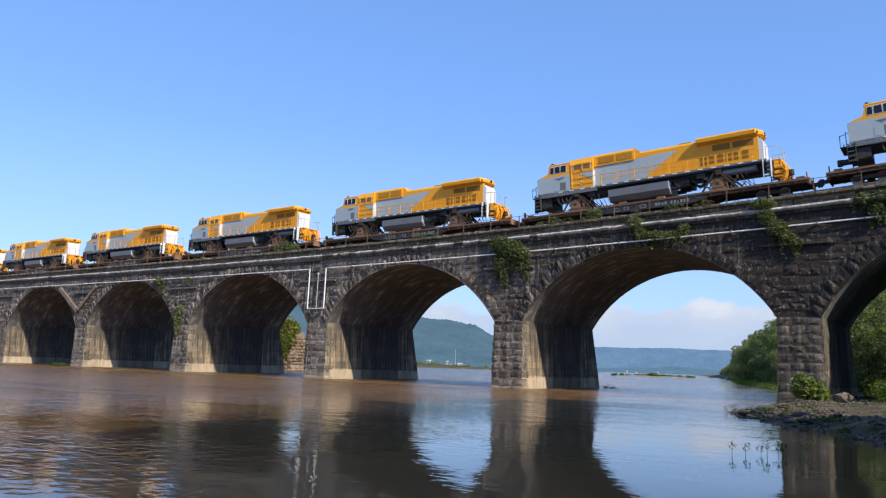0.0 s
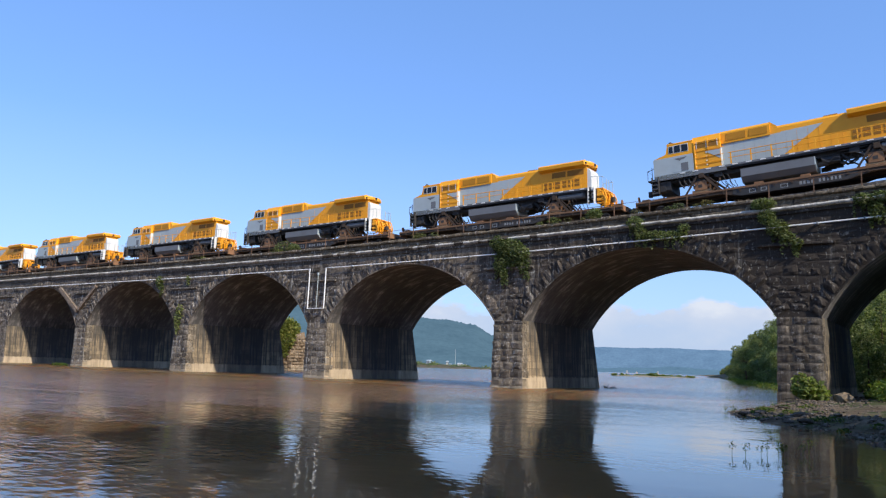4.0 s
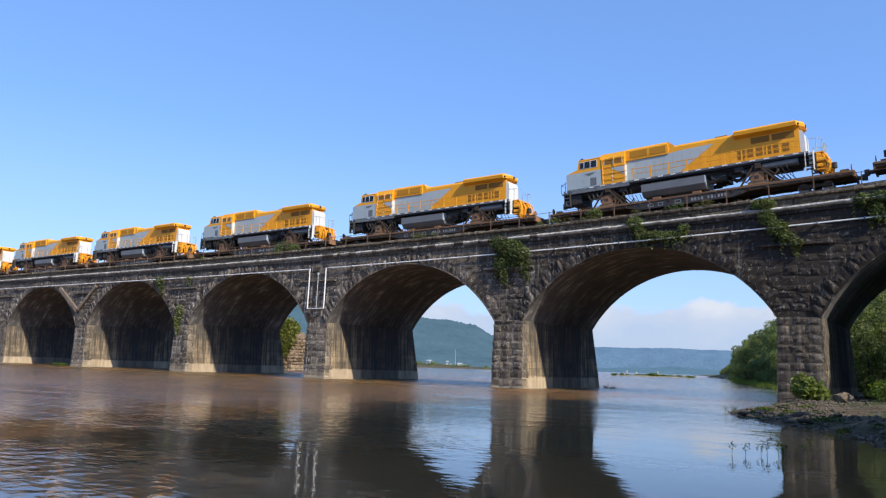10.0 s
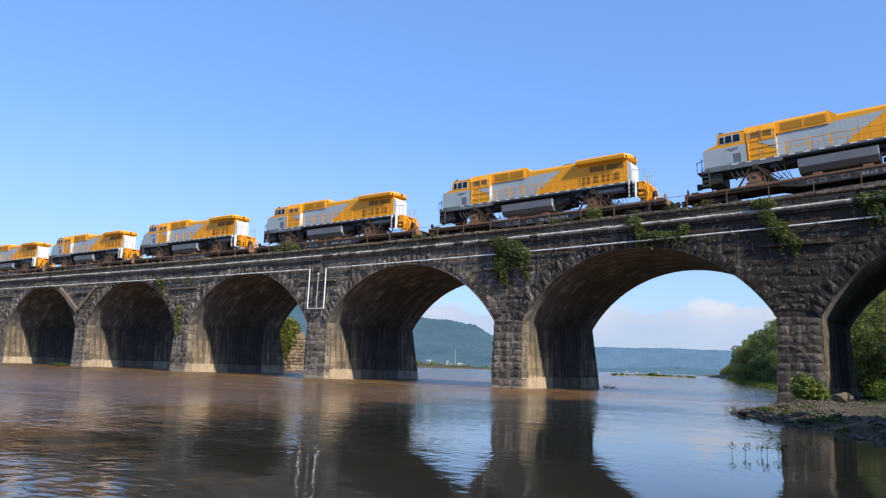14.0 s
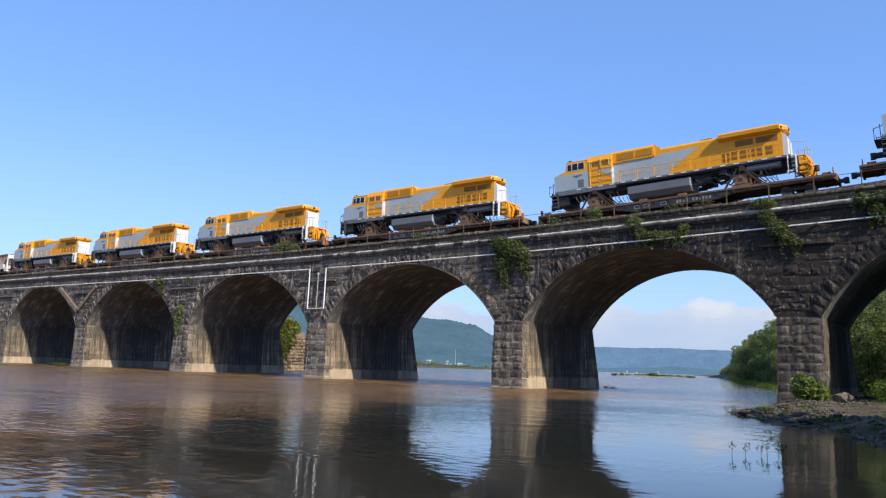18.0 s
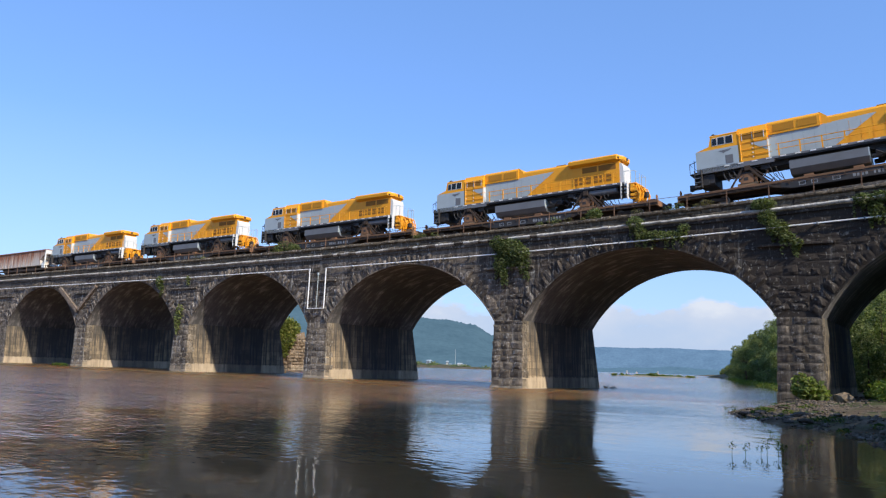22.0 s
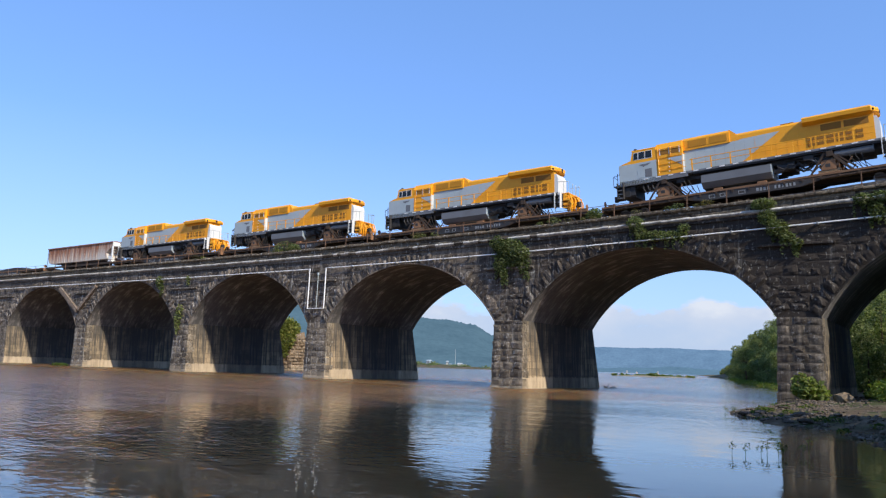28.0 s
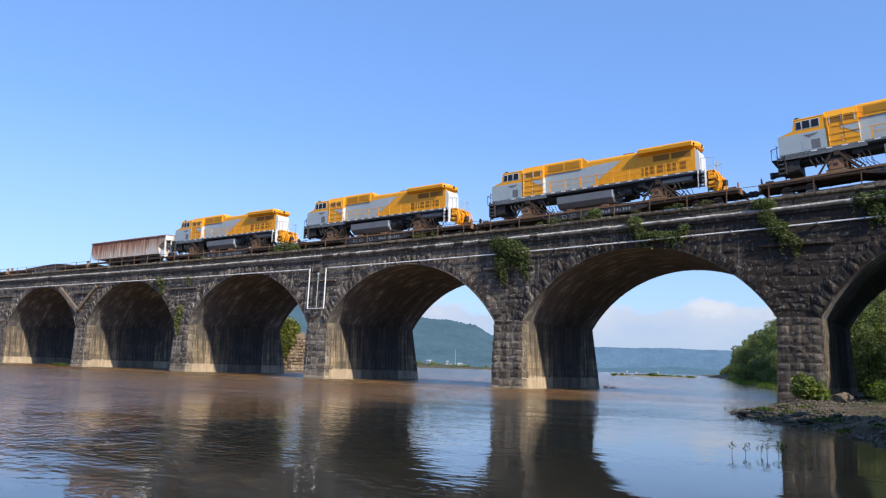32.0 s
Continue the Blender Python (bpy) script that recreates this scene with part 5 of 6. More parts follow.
def build_hopper():
    h = thing("hopper_car", "rust-streaked covered hopper wagon with pale open end frame", "hopper car")
    body = [(-8.6, 2.0), (-8.9, 2.6), (-9.0, 4.35), (8.9, 4.35), (8.9, 3.7), (7.5, 2.7), (7.9, 1.75), (-7.9, 1.75)]
    part("body", Mesh().prism(body, "y", -1.5, 1.5), M_HOPPER, h, "rusty side sheets with pale streaks")
    part("roof", Mesh().prism([(-1.52, 4.33), (1.52, 4.33), (1.2, 4.5), (-1.2, 4.5)], "x", -9.1, 9.1), M_HOPPER, h)
    for s in (-1, 1):
        for i in range(13):
            x = -8.3 + i * 1.1
            part("rib", Mesh().box(x - 0.05, x + 0.05, s * 1.51 - 0.03, s * 1.51 + 0.03, 1.8, 4.3), M_HOPPER, h)
        part("top_chord", Mesh().box(-9.1, 9.1, s * 1.56 - 0.05, s * 1.56 + 0.05, 4.25, 4.42), M_HOPPER, h)
        part("side_sill", Mesh().box(-9.2, 9.2, s * 1.5 - 0.05, s * 1.5 + 0.05, 0.95, 1.25), M_RUSTDARK, h)
        part("end_post", Mesh().box(8.9, 9.1, s * 1.45 - 0.09, s * 1.45 + 0.09, 1.2, 3.75), M_WHITE, h, "pale end post")
        part("end_post", Mesh().box(8.95, 9.07, s * 0.5 - 0.07, s * 0.5 + 0.07, 1.2, 3.75), M_WHITE, h, "pale end post")
        part("corner_plate", plate([(8.2, 1.3), (9.0, 1.3), (9.0, 2.0), (8.2, 2.3)], s * 1.53), M_WHITE, h, "pale corner plate")
        for i in range(6):
            part("rung", Mesh().tube((9.16, s * 1.0, 1.5 + i * 0.42), (9.16, s * 1.45, 1.5 + i * 0.42), 0.025, n=6).tube((-9.16, s * 1.0, 1.5 + i * 0.42), (-9.16, s * 1.45, 1.5 + i * 0.42), 0.025, n=6), M_WHITE, h)
        part("ladder_rail", Mesh().tube((-9.16, s * 1.45, 1.2), (-9.16, s * 1.45, 4.3), 0.03), M_RUSTDARK, h)
    part("end_sheet", Mesh().box(8.92, 9.1, -1.5, 1.5, 3.72, 4.36, 0.02), M_WHITE, h, "pale upper end sheet")
    part("end_apron", Mesh().box(8.7, 8.8, -1.4, 1.4, 1.2, 1.85), M_WHITE, h)
    for x in (-4, 0, 4):
        part("outlet", Mesh().prism([(x - 1.7, 1.76), (x + 1.7, 1.76), (x + 0.4, 0.4), (x - 0.4, 0.4)], "y", -1.1, 1.1), M_RUSTDARK, h)
    for e in (-1, 1):
        part("platform", Mesh().box(min(e * 8.9, e * 9.4), max(e * 8.9, e * 9.4), -1.45, 1.45, 1.0, 1.2), M_RUST, h)
        part("draft_gear", Mesh().box(min(e * 9.4, e * 9.8), max(e * 9.4, e * 9.8), -0.18, 0.18, 0.7, 1.0), M_BLACK, h)
        wheelset(h, e * 7.8)
    for ch in h.children:
        if not ch.name.startswith("truck"):
            ch.matrix_basis = Matrix.Diagonal((1.085, 1, 1, 1))
    return h


loco = build_loco()
flat = build_flat(True)
UNITS = range(-2, 6)
locos = [loco] + [copy_thing(loco, pose(0, 0, 0)) for k in UNITS[1:]]
flats = [flat] + [copy_thing(flat, pose(0, 0, 0)) for k in UNITS[1:]]
hopper = build_hopper()
empty = build_flat(False)
empty_two = copy_thing(empty, pose(0, 0, 0))
load = thing("covered_load", "low dark tarpaulin-covered load lying on a flat car", "cargo")
part("cover", Mesh().prism([(-8, 1.2), (8, 1.2), (7.4, 1.45), (3.0, 1.8), (1.0, 1.78), (-7.4, 1.4)], "y", -1.2, 1.2), M_BLACK, load)
# ---- plants on and round the bridge ----
prng = random.Random(21)


def vine(label, lobes, count, size, mat=M_IVY):
    t = thing("hanging_vine", label, "plant", "plants on the bridge")
    lobes = [(c, (r[0] * 0.88, r[1], r[2] * 0.9)) for c, r in lobes]
    for c, r in list(lobes):
        for _ in range(4):
            x, drop = c[0] + prng.uniform(-1, 1) * r[0] * 1.05, prng.uniform(0.25, 0.6)
            lobes.append(((x, -0.22, c[2] - r[2] * 0.7 - drop * 0.6), (0.13, 0.14, drop)))
    tagged(part("foliage", leaves(prng, lobes, count, size), mat, t), kind="stuff")
    st = Mesh()
    for c, r in lobes:
        st.tube((c[0], -0.05, c[2] + r[2]), (c[0] + prng.uniform(-0.2, 0.2), -0.12, c[2] - r[2] * 0.8), 0.025, 0.01, n=5)
    part("stem", st, M_BARK, t)
    return t


vine("green vine hanging from the cornice down over a pier", [((-23.9, -0.35, 13.3), (0.9, 0.35, 0.7)), ((-22.6, -0.4, 12.7), (1.6, 0.45, 0.9)), ((-21.4, -0.4, 12.1), (1.0, 0.4, 0.9)),
     ((-23.5, -0.35, 11.4), (0.8, 0.35, 1.1)), ((-23.2, -0.3, 10.3), (0.45, 0.3, 0.9)), ((-21.2, -0.3, 11.0), (0.6, 0.3, 0.8)), ((-22.2, -0.3, 11.6), (0.9, 0.35, 0.8))], 3900, 0.117)
vine("green shrub and vine trailing along the cornice", [((-10.6, -0.35, 14.0), (0.8, 0.4, 0.6)), ((-10.2, -0.35, 13.2), (0.6, 0.35, 0.7)), ((-8.9, -0.3, 12.8), (1.1, 0.3, 0.5)), ((-7.5, -0.3, 12.7), (0.9, 0.3, 0.45)), ((-6.6, -0.3, 13.2), (0.5, 0.3, 0.5))], 1950, 0.101)
vine("green vine spilling over the cornice at the bank pier", [((-0.6, -0.35, 14.6), (1.0, 0.4, 0.5)), ((-0.4, -0.35, 13.6), (0.7, 0.35, 0.7)), ((0.3, -0.35, 12.7), (0.9, 0.35, 0.7)), ((1.0, -0.3, 11.9), (0.6, 0.3, 0.6)), ((1.7, -0.3, 11.5), (0.4, 0.3, 0.35))], 2550, 0.101)
vine("leafy vine on the cornice above the bank arch", [((6.0, -0.35, 14.3), (0.7, 0.4, 0.5)), ((7.2, -0.35, 14.4), (0.8, 0.4, 0.5)), ((6.8, -0.35, 13.4), (0.6, 0.35, 0.8)), ((8.2, -0.35, 13.9), (0.7, 0.35, 0.7))], 1800, 0.101)
vine("small vine clinging to the spandrel", [((-76.6, -0.3, 11.7), (0.8, 0.3, 0.8)), ((-76.0, -0.3, 10.8), (0.45, 0.3, 0.4))], 330, 0.17)
vine("green creeper on the face of a river pier", [((-71.6, -0.35, 7.9), (0.7, 0.3, 0.7)), ((-71.9, -0.35, 6.9), (0.65, 0.3, 0.8)), ((-71.9, -0.35, 5.8), (0.35, 0.3, 0.5))], 270, 0.15)
vine("small plant rooted in the spandrel joints", [((-70.4, -0.3, 11.9), (0.4, 0.25, 0.4))], 60, 0.16)

for i in range(26):
    x = prng.choice([-53.5, -52.0, -34, -18.8, -14.8, -5.2, 3.4]) + prng.gauss(0, 1.0) if i < 20 else prng.uniform(-110, 8)
    r = prng.uniform(0.15, 0.42)
    t = thing("coping_weed", "small green weed tuft rooted on the bridge coping", "plant", "weeds on the coping")
    tagged(part("foliage", leaves(prng, [((x, 0.05, COPING + deck_rise(x) + r * 0.6), (r * 1.5, 0.3, r * 0.8))], 90, 0.06), M_DRY if i % 2 else M_IVY, t), kind="stuff")
for x, w, h in ((-53.6, 1.6, 0.75), (-52.0, 0.9, 0.5), (-14.6, 0.7, 0.6)):
    t = thing("coping_shrub", "dull green shrub growing on the bridge coping", "shrub", "weeds on the coping")
    tagged(part("foliage", leaves(prng, [((x, 0.5, COPING + deck_rise(x) + h * 0.7), (w, 0.5, h))], 700, 0.10), M_IVY, t), kind="stuff")

litter = Mesh()
for i in range(2200):
    x = prng.uniform(-120, 14)
    y = prng.uniform(-0.1, 0.7)
    z = COPING + deck_rise(x) + prng.uniform(-0.01, 0.03)
    a = prng.uniform(0, 6.28)
    ln, up = prng.uniform(0.05, 0.16), prng.uniform(0.02, 0.16)
    litter.add([(x, y, z), (x + math.cos(a) * ln, y + math.sin(a) * ln * 0.5, z + up), (x + 0.05, y + 0.04, z)], [(0, 1, 2)])
tagged(part("coping_litter", litter, M_BARK, None, "dry grass and litter along the bridge coping"), category="litter", kind="stuff")

bush = thing("bank_bush", "bright green bush at the foot of the bank pier", "bush", at=pose(2.15, -1.6, 0.1) @ Matrix.Scale(0.88, 4))
tagged(part("foliage", leaves(prng, [((0, 0, 0.8), (1.0, 0.8, 0.6)), ((-0.75, 0.2, 1.55), (0.5, 0.45, 0.55)), ((1.0, -0.1, 0.65), (0.5, 0.5, 0.55)), ((0.1, -0.3, 1.6), (0.55, 0.5, 0.35)), ((-0.9, 0.0, 0.9), (0.35, 0.4, 0.4)), ((0.75, 0.1, 1.3), (0.4, 0.4, 0.35)), ((-0.4, 0.1, 2.0), (0.25, 0.25, 0.3))], 1000, 0.19), M_BANKBUSH, bush), kind="stuff")
for i in range(7):
    part("stem", Mesh().tube((prng.uniform(-0.2, 0.2), 0, -0.1), (prng.uniform(-0.9, 0.9), prng.uniform(-0.4, 0.4), prng.uniform(0.9, 1.6)), 0.03, 0.012, 5), M_BARK, bush)


# ---- trees ----
def tree(seed, h, spread, count, leaf, label):
    r = random.Random(seed)
    t = thing("tree", label, "tree", "trees on the river bank")
    trunk = Mesh()
    pts = [Vector((0, 0, -0.5))]
    for i in range(1, 6):
        pts.append(Vector((r.uniform(-0.25, 0.25) * i * 0.4, r.uniform(-0.25, 0.25) * i * 0.4, h * 0.16 * i)))
    for i in range(5):
        trunk.tube(pts[i], pts[i + 1], h * 0.017 * (1 - i * 0.17), h * 0.017 * (1 - (i + 1) * 0.17), 7)
    blobs = []
    for i in range(16):
        z = h * (r.uniform(0.3, 0.88) if i < 11 else r.uniform(0.08, 0.3))
        a = r.uniform(0, 2 * math.pi)
        reach = spread * r.uniform(0.35, 0.9) * (1.15 - abs(z / h - 0.5))
        c = Vector((math.cos(a) * reach, math.sin(a) * reach, z))
        k = min(4, int(z / h / 0.16))
        trunk.tube(pts[max(1, k - 1)], c, h * 0.007, h * 0.002, 5)
        s = spread * r.uniform(0.3, 0.5)
        blobs.append((c, (s, s, s * 0.75)))
    blobs.append((Vector((0, 0, h * 0.9)), (spread * 0.38, spread * 0.38, h * 0.11)))
    part("trunk", trunk, M_BARK, t, "brown trunk with spreading limbs")
    tagged(part("crown", leaves(r, blobs, count, leaf), M_TREE, t), kind="stuff")
    return t


kinds = [tree(s, h, sp, c, lf, "full green broadleaf tree on the wooded river bank")
         for s, h, sp, c, lf in ((1, 11, 4.2, 7500, 0.19), (2, 13, 4.6, 8500, 0.2), (3, 9, 4.0, 6500, 0.19), (4, 14, 4.0, 8000, 0.2), (5, 10, 5.0, 8000, 0.19))]
tall = tree(6, 13, 4.5, 3000, 0.27, "tall broad-crowned tree on the near river bank")
spots, shade = [], []
for x, y in ((5.2, 31), (4.0, 38)):
    spots.append((x, y, 0.55 + 0.15 * prng.random()))
for x, y in ((5.8, 33), (1.0, 33), (6.5, 36), (2.4, 37), (7.0, 41), (1.5, 43), (3.6, 45)):
    spots.append((x, y, 0.5 + 0.22 * prng.random()))
# tall trees on the near bank, whose shade lies on the water
for i in range(7):
    shade.append((19.5 + (i % 3) * 2.6 + prng.uniform(-0.8, 0.8), -49.2 + i * 3.1, prng.uniform(1.5, 1.68)))
shade += [(19.5, -52.7, 1.42), (22.5, -55.8, 1.45), (20.0, -59.2, 1.2), (19.5, -63.2, 1.2), (22.0, -67.0, 1.2)]
# unseen trees added under and beside the bank arch to darken the bank pier
spots += [(10.9, 1.7, 0.72), (12.8, 0.6, 0.85), (14.5, 3.0, 0.9), (10.6, 4.8, 0.72), (13.0, 5.6, 0.8), (17.0, 0.9, 0.9), (17.5, 3.0, 0.95)]
spots += [(16.0, 10.0, 1.1), (20.0, 13.0, 1.2), (15.5, 17.0, 1.0), (20.5, 4.0, 1.2), (13.5, 22.0, 0.9)]
y = 46.0
while y < 650:
    for row in range(5):
        yy = y + prng.uniform(-3, 3)
        d = 2.0 + max(0.0, (140 - y) * 0.06) + row * (6.0 + y * 0.012) + prng.uniform(-1.5, 1.5)
        size = (0.6 if row == 0 else 0.95 if row == 1 else 1.1) * prng.uniform(0.7, 1.25) * min(1.15, 0.5 + y / 230)
        if row == 0 and y > 320:
            size *= 0.75
        spots.append((bank_x(yy) + d, yy, min(size, 1.05) if 120 < y < 210 else size))
    y += 6.5 + y * 0.045
used = set()
for i, (x, y, s) in enumerate(spots):
    k = prng.randrange(5)
    m = pose(x, y, ground_z(x, y) - 0.2, 0, 0, prng.uniform(0, 360))
    if k not in used:
        used.add(k)
        ob = kinds[k]
    else:
        ob = copy_thing(kinds[k], m)
    ob.matrix_basis = m @ Matrix.Scale(s, 4)

for i, (x, y, s) in enumerate(shade):
    m = pose(x, y, ground_z(x, y) - 0.2, 0, 0, prng.uniform(0, 360))
    ob = copy_thing(tall, m) if i else tall
    ob.matrix_basis = m @ Matrix.Scale(s, 4)

# pale grass along the foot of the wooded shore
tufts = []
for i in range(150):
    y = 34 + 250 * prng.random() ** 1.6
    tufts.append(((bank_x(y) + prng.uniform(-0.3, 1.6), y, 0.25), (1.4, 2.2 + y * 0.012, 0.3 + y * 0.0015)))
tagged(part("shore_grass", leaves(prng, tufts, 6000, 0.16), M_BUSH, None, "sunlit yellow-green grass along the wooded shore"), category="grass", kind="stuff")

# leafy young trees in the sun just behind the bank arch
for x, y, s in ((1.2, 25.5, 1.1), (2.6, 26.5, 1.25), (4.4, 27.5, 1.3), (0.0, 29, 1.2), (3.4, 24.0, 0.8), (6.0, 29, 1.4), (4.0, 31, 1.2)):
    t = thing("young_tree", "bushy young tree with sunlit yellow-green leaves", "tree", "young trees behind the bridge", at=pose(x, y, ground_z(x, y)))
    blobs = [((prng.uniform(-1.2, 1.2) * s, prng.uniform(-1, 1) * s, (1.2 + 1.25 * k) * s), (1.5 * s, 1.4 * s, 1.0 * s)) for k in range(6)]
    tagged(part("crown", leaves(prng, blobs, 2600, 0.13), M_TREE, t), kind="stuff")
    part("trunk", Mesh().tube((0, 0, -0.3), (0.1, 0, 6.5 * s), 0.12, 0.03, 7), M_BARK, t)

# low shrubs and weeds on the near bank
under = [(7.2, -6.0, 1.4), (7.6, -4.2, 1.7), (6.9, -1.0, 1.2), (5.6, 3.0, 0.7), (7.5, 1.5, 1.1), (8.6, -4, 0.9), (7.0, 6, 1.0), (10.5, -9, 1.3), (12.5, -2, 1.6), (9.8, 8, 1.4), (11.8, -16, 1.1), (13.2, -22, 1.3), (10.6, -20, 0.7), (6.6, 13, 1.2), (9.2, 15.5, 1.5), (13, -28, 0.9), (12.5, 12, 1.6), (16, 6, 1.8), (16.5, -8, 1.7)]
for x, y, s in under:
    t = thing("bank_shrub", "green riverside shrub on the stony bank", "shrub", "shrubs on the bank", at=pose(x, y, ground_z(x, y)))
    tagged(part("foliage", leaves(prng, [((0, 0, 0.45 * s), (0.8 * s, 0.7 * s, 0.45 * s)), ((0.4 * s, 0.2, 0.7 * s), (0.5 * s, 0.5 * s, 0.4 * s))], 420, 0.12), M_BUSH if prng.random() < 0.4 or x < 7.7 else M_LEAF, t), kind="stuff")
    part("stem", Mesh().tube((0, 0, -0.1), (0.1, 0, 0.5 * s), 0.03, 0.01, 5), M_BARK, t)


# low weeds at the tip of the bank
for i in range(30):
    y = prng.uniform(-30, -8)
    x = bank_x(y) + abs(prng.gauss(0, 1.5)) + 0.1
    r = prng.uniform(0.07, 0.17)
    t = thing("shore_weed", "low dark weeds at the water's edge", "weed", "weeds on the shore", at=pose(x, y, max(ground_z(x, y), -0.05)))
    tagged(part("foliage", leaves(prng, [((0, 0, r * 0.6), (r * 2.2, r * 2, r * 0.8))], 90, 0.05), M_LEAF, t), kind="stuff")


# ---- stones of the bank ----
def rock(seed):
    r = random.Random(seed)
    bm = bmesh.new()
    bmesh.ops.create_icosphere(bm, subdivisions=2, radius=1.0)
    off = Vector((seed * 3.1, 0, 0))
    for v in bm.verts:
        v.co *= 1 + 0.38 * noise.noise(v.co * 1.1 + off) + 0.1 * noise.noise(v.co * 3 + off)
        v.co.z *= 0.62
    me = bpy.data.meshes.new("boulder")
    bm.to_mesh(me)
    bm.free()
    me.materials.append(M_ROCK)
    return me


ROCKS = [rock(s) for s in range(5)]
big = [(5.6, -2.5, 0.4)] + [(bank_x(yy) + dd, yy, ss) for yy, dd, ss in
      [(-24, 0.3, 0.5), (-23, 1.2, 0.55), (-25.5, 0.6, 0.45), (-21, 0.8, 0.35), (-26.5, 1.4, 0.6), (-28, 0.7, 0.45), (-30, 0.6, 0.4), (-31, 1.5, 0.5), (-33, 0.9, 0.35), (-35, 0.5, 0.4), (-36.5, 1.2, 0.3), (-38, 0.6, 0.32),
       (-40, 0.8, 0.3), (-17, 0.5, 0.35), (-13, 0.6, 0.3), (-9, 0.4, 0.3), (-5, 0.5, 0.35), (-19, 2.0, 0.4), (-15, 2.4, 0.35), (-27, 2.4, 0.4), (-29, 3.2, 0.4), (-22, 3.0, 0.35)]]
for i, (x, y, s) in enumerate(big):
    ob = new("boulder", ROCKS[i % 5])
    ob.matrix_basis = pose(x, y, max(ground_z(x, y), -0.15) + s * 0.15, 0, 0, prng.uniform(0, 360)) @ Matrix.Diagonal((s * 0.62, s * 0.45 * prng.uniform(0.7, 1.2), s * prng.uniform(0.22, 0.4), 1))
    tagged(ob, "brown grey boulder lying on the stony riverbank", "boulder", "boulders on the bank")
pale = bpy.data.meshes.new("boulder")
pale_bm = bmesh.new()
pale_bm.from_mesh(ROCKS[1])
pale_bm.to_mesh(pale)
pale_bm.free()
pale.materials.append(M_RUIN)
ob = new("boulder", pale)
ob.matrix_basis = pose(4.25, -0.9, 0.42, 0, 0, 40) @ Matrix.Diagonal((0.66, 0.6, 0.72, 1))
tagged(ob, "large pale boulder beside the bank pier", "boulder", "boulders on the bank")
gravel = Mesh()
for i in range(4200):
    y = prng.uniform(-44, 14)
    x = bank_x(y) + abs(prng.gauss(0, 2.6)) - 0.2
    s = prng.choice((0.05, 0.06, 0.08, 0.1, 0.14))
    z = ground_z(x, y)
    pts = [(x + s * dx * prng.uniform(0.7, 1.3), y + s * dy * prng.uniform(0.7, 1.3), z + s * dz * prng.uniform(0.5, 1.0)) for dx, dy, dz in ((1, 0, 0), (0, 1, 0), (-1, 0, 0), (0, -1, 0), (0, 0, 0.8), (0, 0, -0.6))]
    gravel.add(pts, [(0, 1, 4), (1, 2, 4), (2, 3, 4), (3, 0, 4), (1, 0, 5), (2, 1, 5), (3, 2, 5), (0, 3, 5)])
gr = part("river_gravel", gravel, M_ROCK, None, "pale broken stones and gravel along the waterline")
tagged(gr, category="gravel", kind="stuff")

# thin weeds standing in the shallow water
for x, y in ((6.75, -40.9), (7.0, -40.6), (7.2, -40.2), (7.35, -40.3), (7.5, -39.8), (7.7, -40.5), (7.9, -39.2), (6.2, -34), (5.4, -31), (1.7, -21.3), (2.0, -21.6), (1.5, -20.9), (2.3, -22.2), (1.9, -20.8), (2.6, -22.9), (7.6, -39.6), (8.0, -38.9)):
    w = thing("water_weed", "thin dark weed stalk standing in shallow water", "weed", "weeds in the water", at=pose(x, y, -0.05))
    h = prng.uniform(0.22, 0.42)
    part("stalk", Mesh().tube((0, 0, -0.2), (prng.uniform(-0.04, 0.04), 0, h), 0.008, 0.004, 5), M_LEAF, w)
    tagged(part("leaf", leaves(prng, [((0, 0, h * 0.8), (0.1, 0.1, h * 0.3))], 34, 0.022), M_LEAF, w), kind="stuff")

# driftwood caught at a pier, and grass at another
drift = thing("driftwood", "dark driftwood branches caught at the pier foot", "driftwood", at=pose(-20.4, 16.4, 0.0))
for i in range(12):
    x = prng.uniform(-0.6, 1.9)
    part("branch", Mesh().tube((x, prng.uniform(-0.4, 0.4), -0.05), (x + prng.uniform(-0.5, 0.6), prng.uniform(-0.5, 0.5), prng.uniform(0.15, 0.32) if i else 0.45), 0.06, 0.02, 6), M_DARKWOOD, drift)
grass = part("pier_grass", leaves(prng, [((-99.2, -0.6, 0.15), (1.8, 0.6, 0.25))], 300, 0.16), M_BUSH, None, "green grass on silt at the foot of a pier")
tagged(grass, category="grass", kind="stuff")

